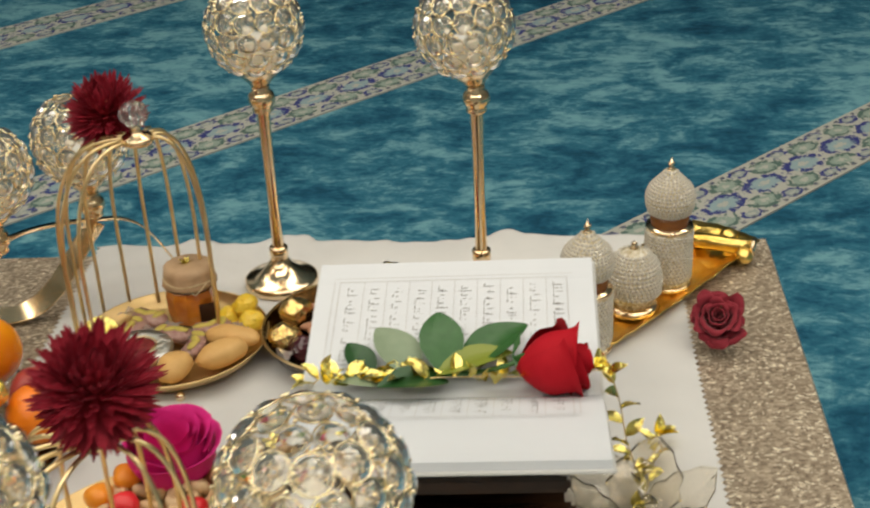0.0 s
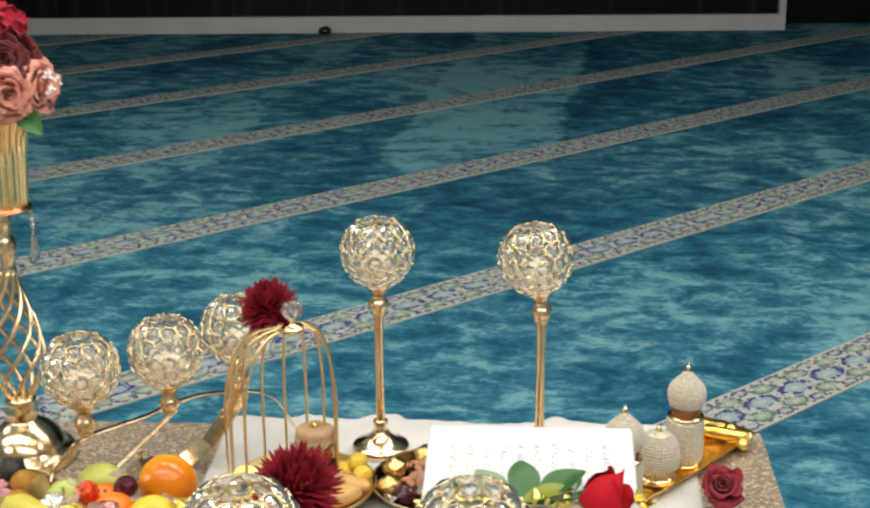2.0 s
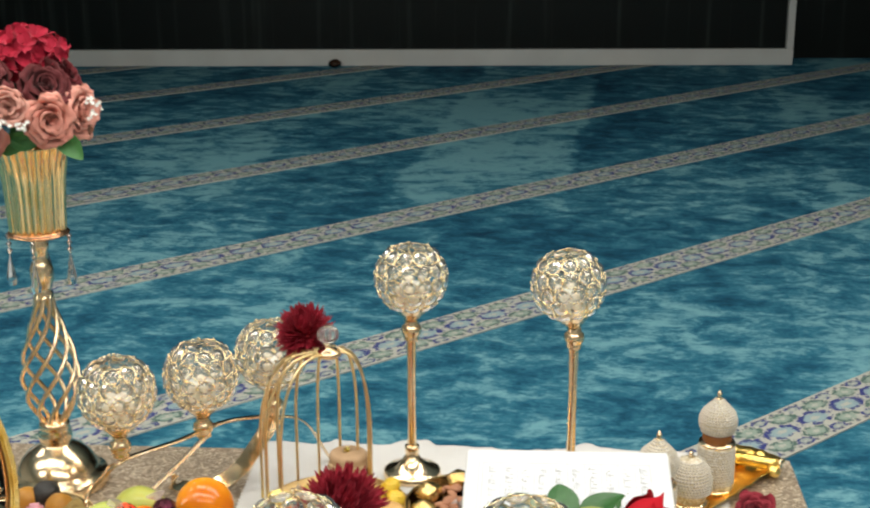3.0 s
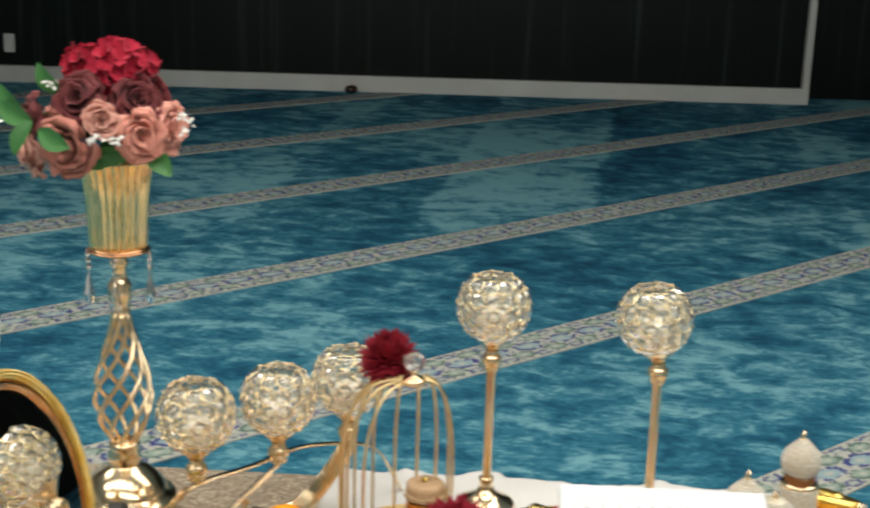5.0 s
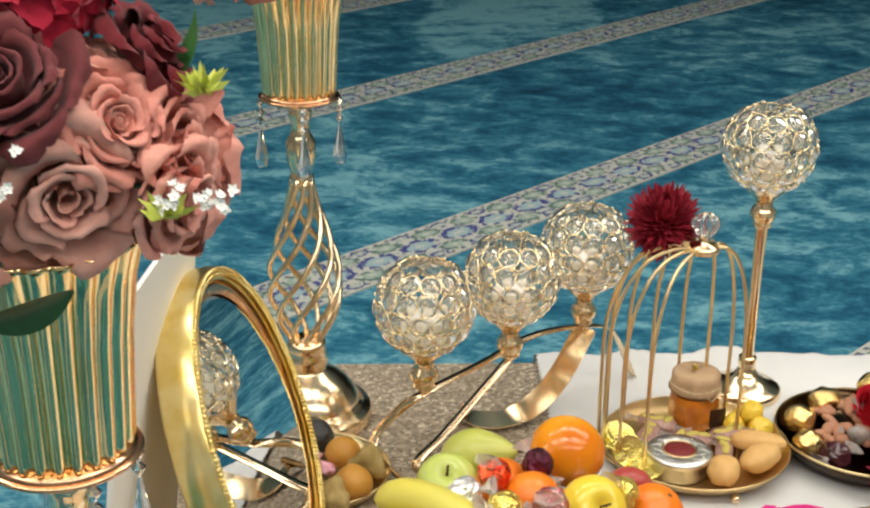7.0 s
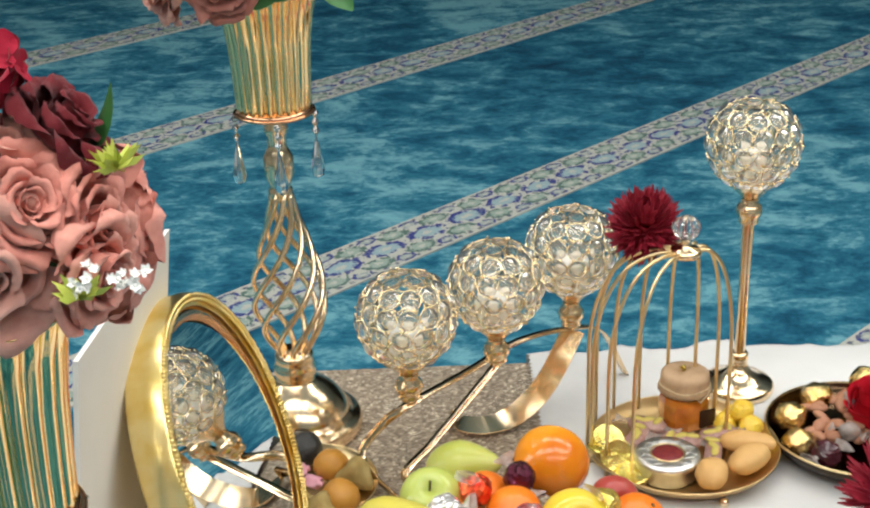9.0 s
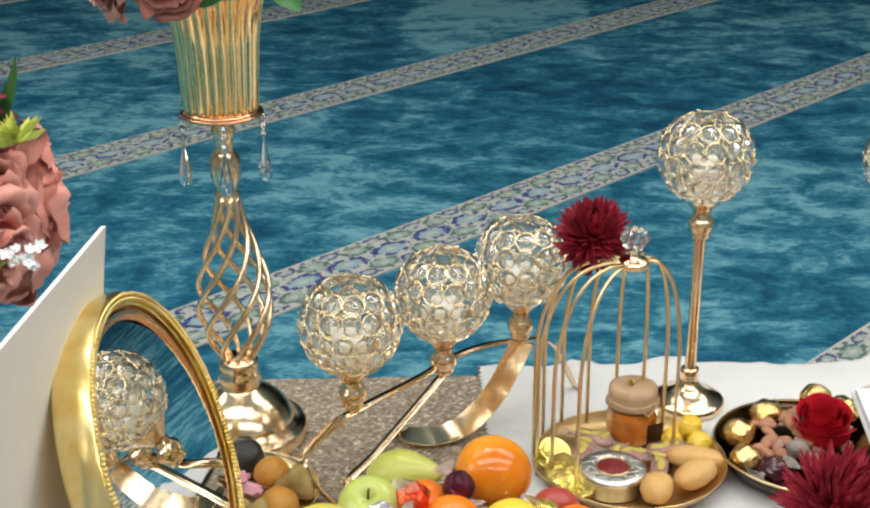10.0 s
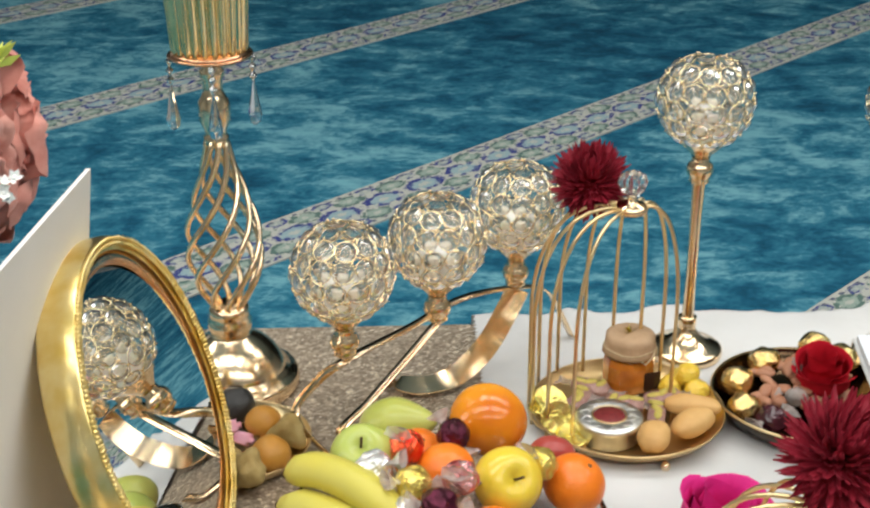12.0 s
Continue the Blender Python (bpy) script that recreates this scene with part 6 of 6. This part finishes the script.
def loose_rose(at, r, material, lean, label, seed, open_=0.95, bud=0.0):
    """bud: height of a half-closed bloom in radii; otherwise it is open."""
    t = thing("rose_head", label, "flower", m=facing(at, lean))
    part("bloom", bud_bm(r, seed, bud, 0.14, 9) if bud else rose_bm(r, seed, open_), material, t)
    part("sepals", sprig_blades(seed, 10, r * 0.7), LEAF, t, "green sepals", smooth=False, m=pose(0, 0, -0.001))
    return t


DARKROSE = petal("dark_wine_petal", (0.17, 0.012, 0.022), (0.28, 0.03, 0.045))
loose_rose((0.486, -0.155, H + 0.028), 0.036, DARKROSE, (-0.05, -0.62, 0.78), "dark wine red artificial rose lying on the cloth", 51)
loose_rose((-0.052, -0.384, H + 0.006), 0.044, MAGENTA, (0.10, -0.10, 0.97), "vivid magenta pink rose beside the nut tray", 52, bud=1.75)
loose_rose((0.128, -0.118, H + 0.014), 0.032, RED_ROSE, (-0.10, -0.12, 1.0), "velvety red rose resting on the nut plate", 53, bud=1.9)

# ---- nuts and sugar hearts on the near tray ----
NUTSKIN = varied("peanut_shell", (0.48, 0.30, 0.15), (0.64, 0.45, 0.27), 0.7, 300.0, 0.5)
CASHEW = varied("roasted_cashew", (0.58, 0.38, 0.19), (0.72, 0.52, 0.31), 0.55, 200.0, 0.2)
bm = tube([(0.0085 * math.cos(a), 0.0085 * math.sin(a) * 0.8, 0) for a in [0.3 + i * 0.29 for i in range(9)]], 0.0048, 8, taper=lambda s: 0.45 + 0.75 * math.sin(math.pi * (0.12 + 0.8 * s)))
CASHEW_ME = to_mesh("cashew", bm)
bm = bmesh.new()
bmesh.ops.create_uvsphere(bm, u_segments=12, v_segments=10, radius=1.0)
for v in bm.verts:
    x = v.co.x
    v.co = Vector((x * 0.0105, v.co.y * 0.0062, v.co.z * 0.0056))
PEANUT_ME = to_mesh("peanut", bm)
for k in range(190):
    q, a = 0.118 * math.sqrt(R.random()), R.uniform(0, 6.28)
    z = 0.010 + 0.020 * max(0.0, 1 - q / 0.125) * R.random() ** 0.4
    cash = k % 3
    single("cashew" if cash else "peanut", CASHEW_ME if cash else PEANUT_ME, CASHEW if cash else NUTSKIN, "pale roasted cashew on the near tray" if cash else "tan peanut on the near tray", "nut", Matrix.Translation((CAGE2.x + 0.023 + q * math.cos(a), CAGE2.y + 0.08 + q * math.sin(a), CZ + 0.004 + z)) @ pose(0, 0, 0, R.uniform(-50, 50), R.uniform(-50, 50), R.uniform(0, 360)), "mixed nuts")
SUGARS = {"red": noisy("red_sugar_candy", (0.62, 0.015, 0.02), (0.72, 0.04, 0.05), 30, 0.35), "orange": noisy("orange_sugar_candy", (0.75, 0.22, 0.01), (0.82, 0.32, 0.03), 30, 0.4), "green": noisy("green_sugar_candy", (0.10, 0.36, 0.05), (0.16, 0.45, 0.09), 30, 0.4)}
for c, x, y, z in (("red", -0.075, -0.455, 0.033), ("red", -0.012, -0.462, 0.034), ("red", 0.02, -0.60, 0.034), ("orange", -0.085, -0.412, 0.032), ("orange", 0.040, -0.425, 0.031), ("green", 0.030, -0.398, 0.030), ("orange", -0.10, -0.44, 0.032)):
    bm = ball(0.0135, 18, 12, 0.8, 0.05, 60, x * 70)
    for v in bm.verts:
        v.co.y += 0.35 * abs(v.co.x) - 0.004
    single("sugar_heart", bm, SUGARS[c], "glossy " + c + " marzipan candy on the nuts", "sweet", pose(x, y, H + z, 20, 0, R.uniform(0, 360)), "marzipan candies")

# ---- clear glass leaf dish ----
dish = thing("glass_leaf_dish", "clear cut glass dish shaped like overlapping leaves", "dish", (0.366, -0.470, H + 0.008), 15)
for k in range(7):
    a = 2 * math.pi * k / 7
    bm = bmesh.new()
    rows = []
    for j in range(9):
        t = j / 8
        w = 0.030 * math.sin(math.pi * min(1, 0.12 + 0.88 * t)) ** 0.7 * (1.0 + 0.16 * (j % 2))
        rows.append([bm.verts.new((0.010 + 0.068 * t, w * u, 0.004 + 0.040 * t ** 1.6 + 0.006 * abs(u))) for u in (-1, -0.5, 0, 0.5, 1)])
    for p, q in zip(rows, rows[1:]):
        for i in range(4):
            bm.faces.new((p[i], p[i + 1], q[i + 1], q[i]))
    r = bmesh.ops.extrude_face_region(bm, geom=bm.faces[:])
    for e in r["geom"]:
        if isinstance(e, bmesh.types.BMVert):
            e.co.z -= 0.0035
    bmesh.ops.recalc_face_normals(bm, faces=bm.faces[:])
    part("leaf_lobe", bm, BEAD, dish, smooth=False, m=pose(0, 0, 0, 0, 0, math.degrees(a)))
part("foot", lathe([(0.0, -0.004), (0.020, -0.004), (0.024, 0.0), (0.014, 0.005), (0.0, 0.005)], 24), CRYSTAL, dish)
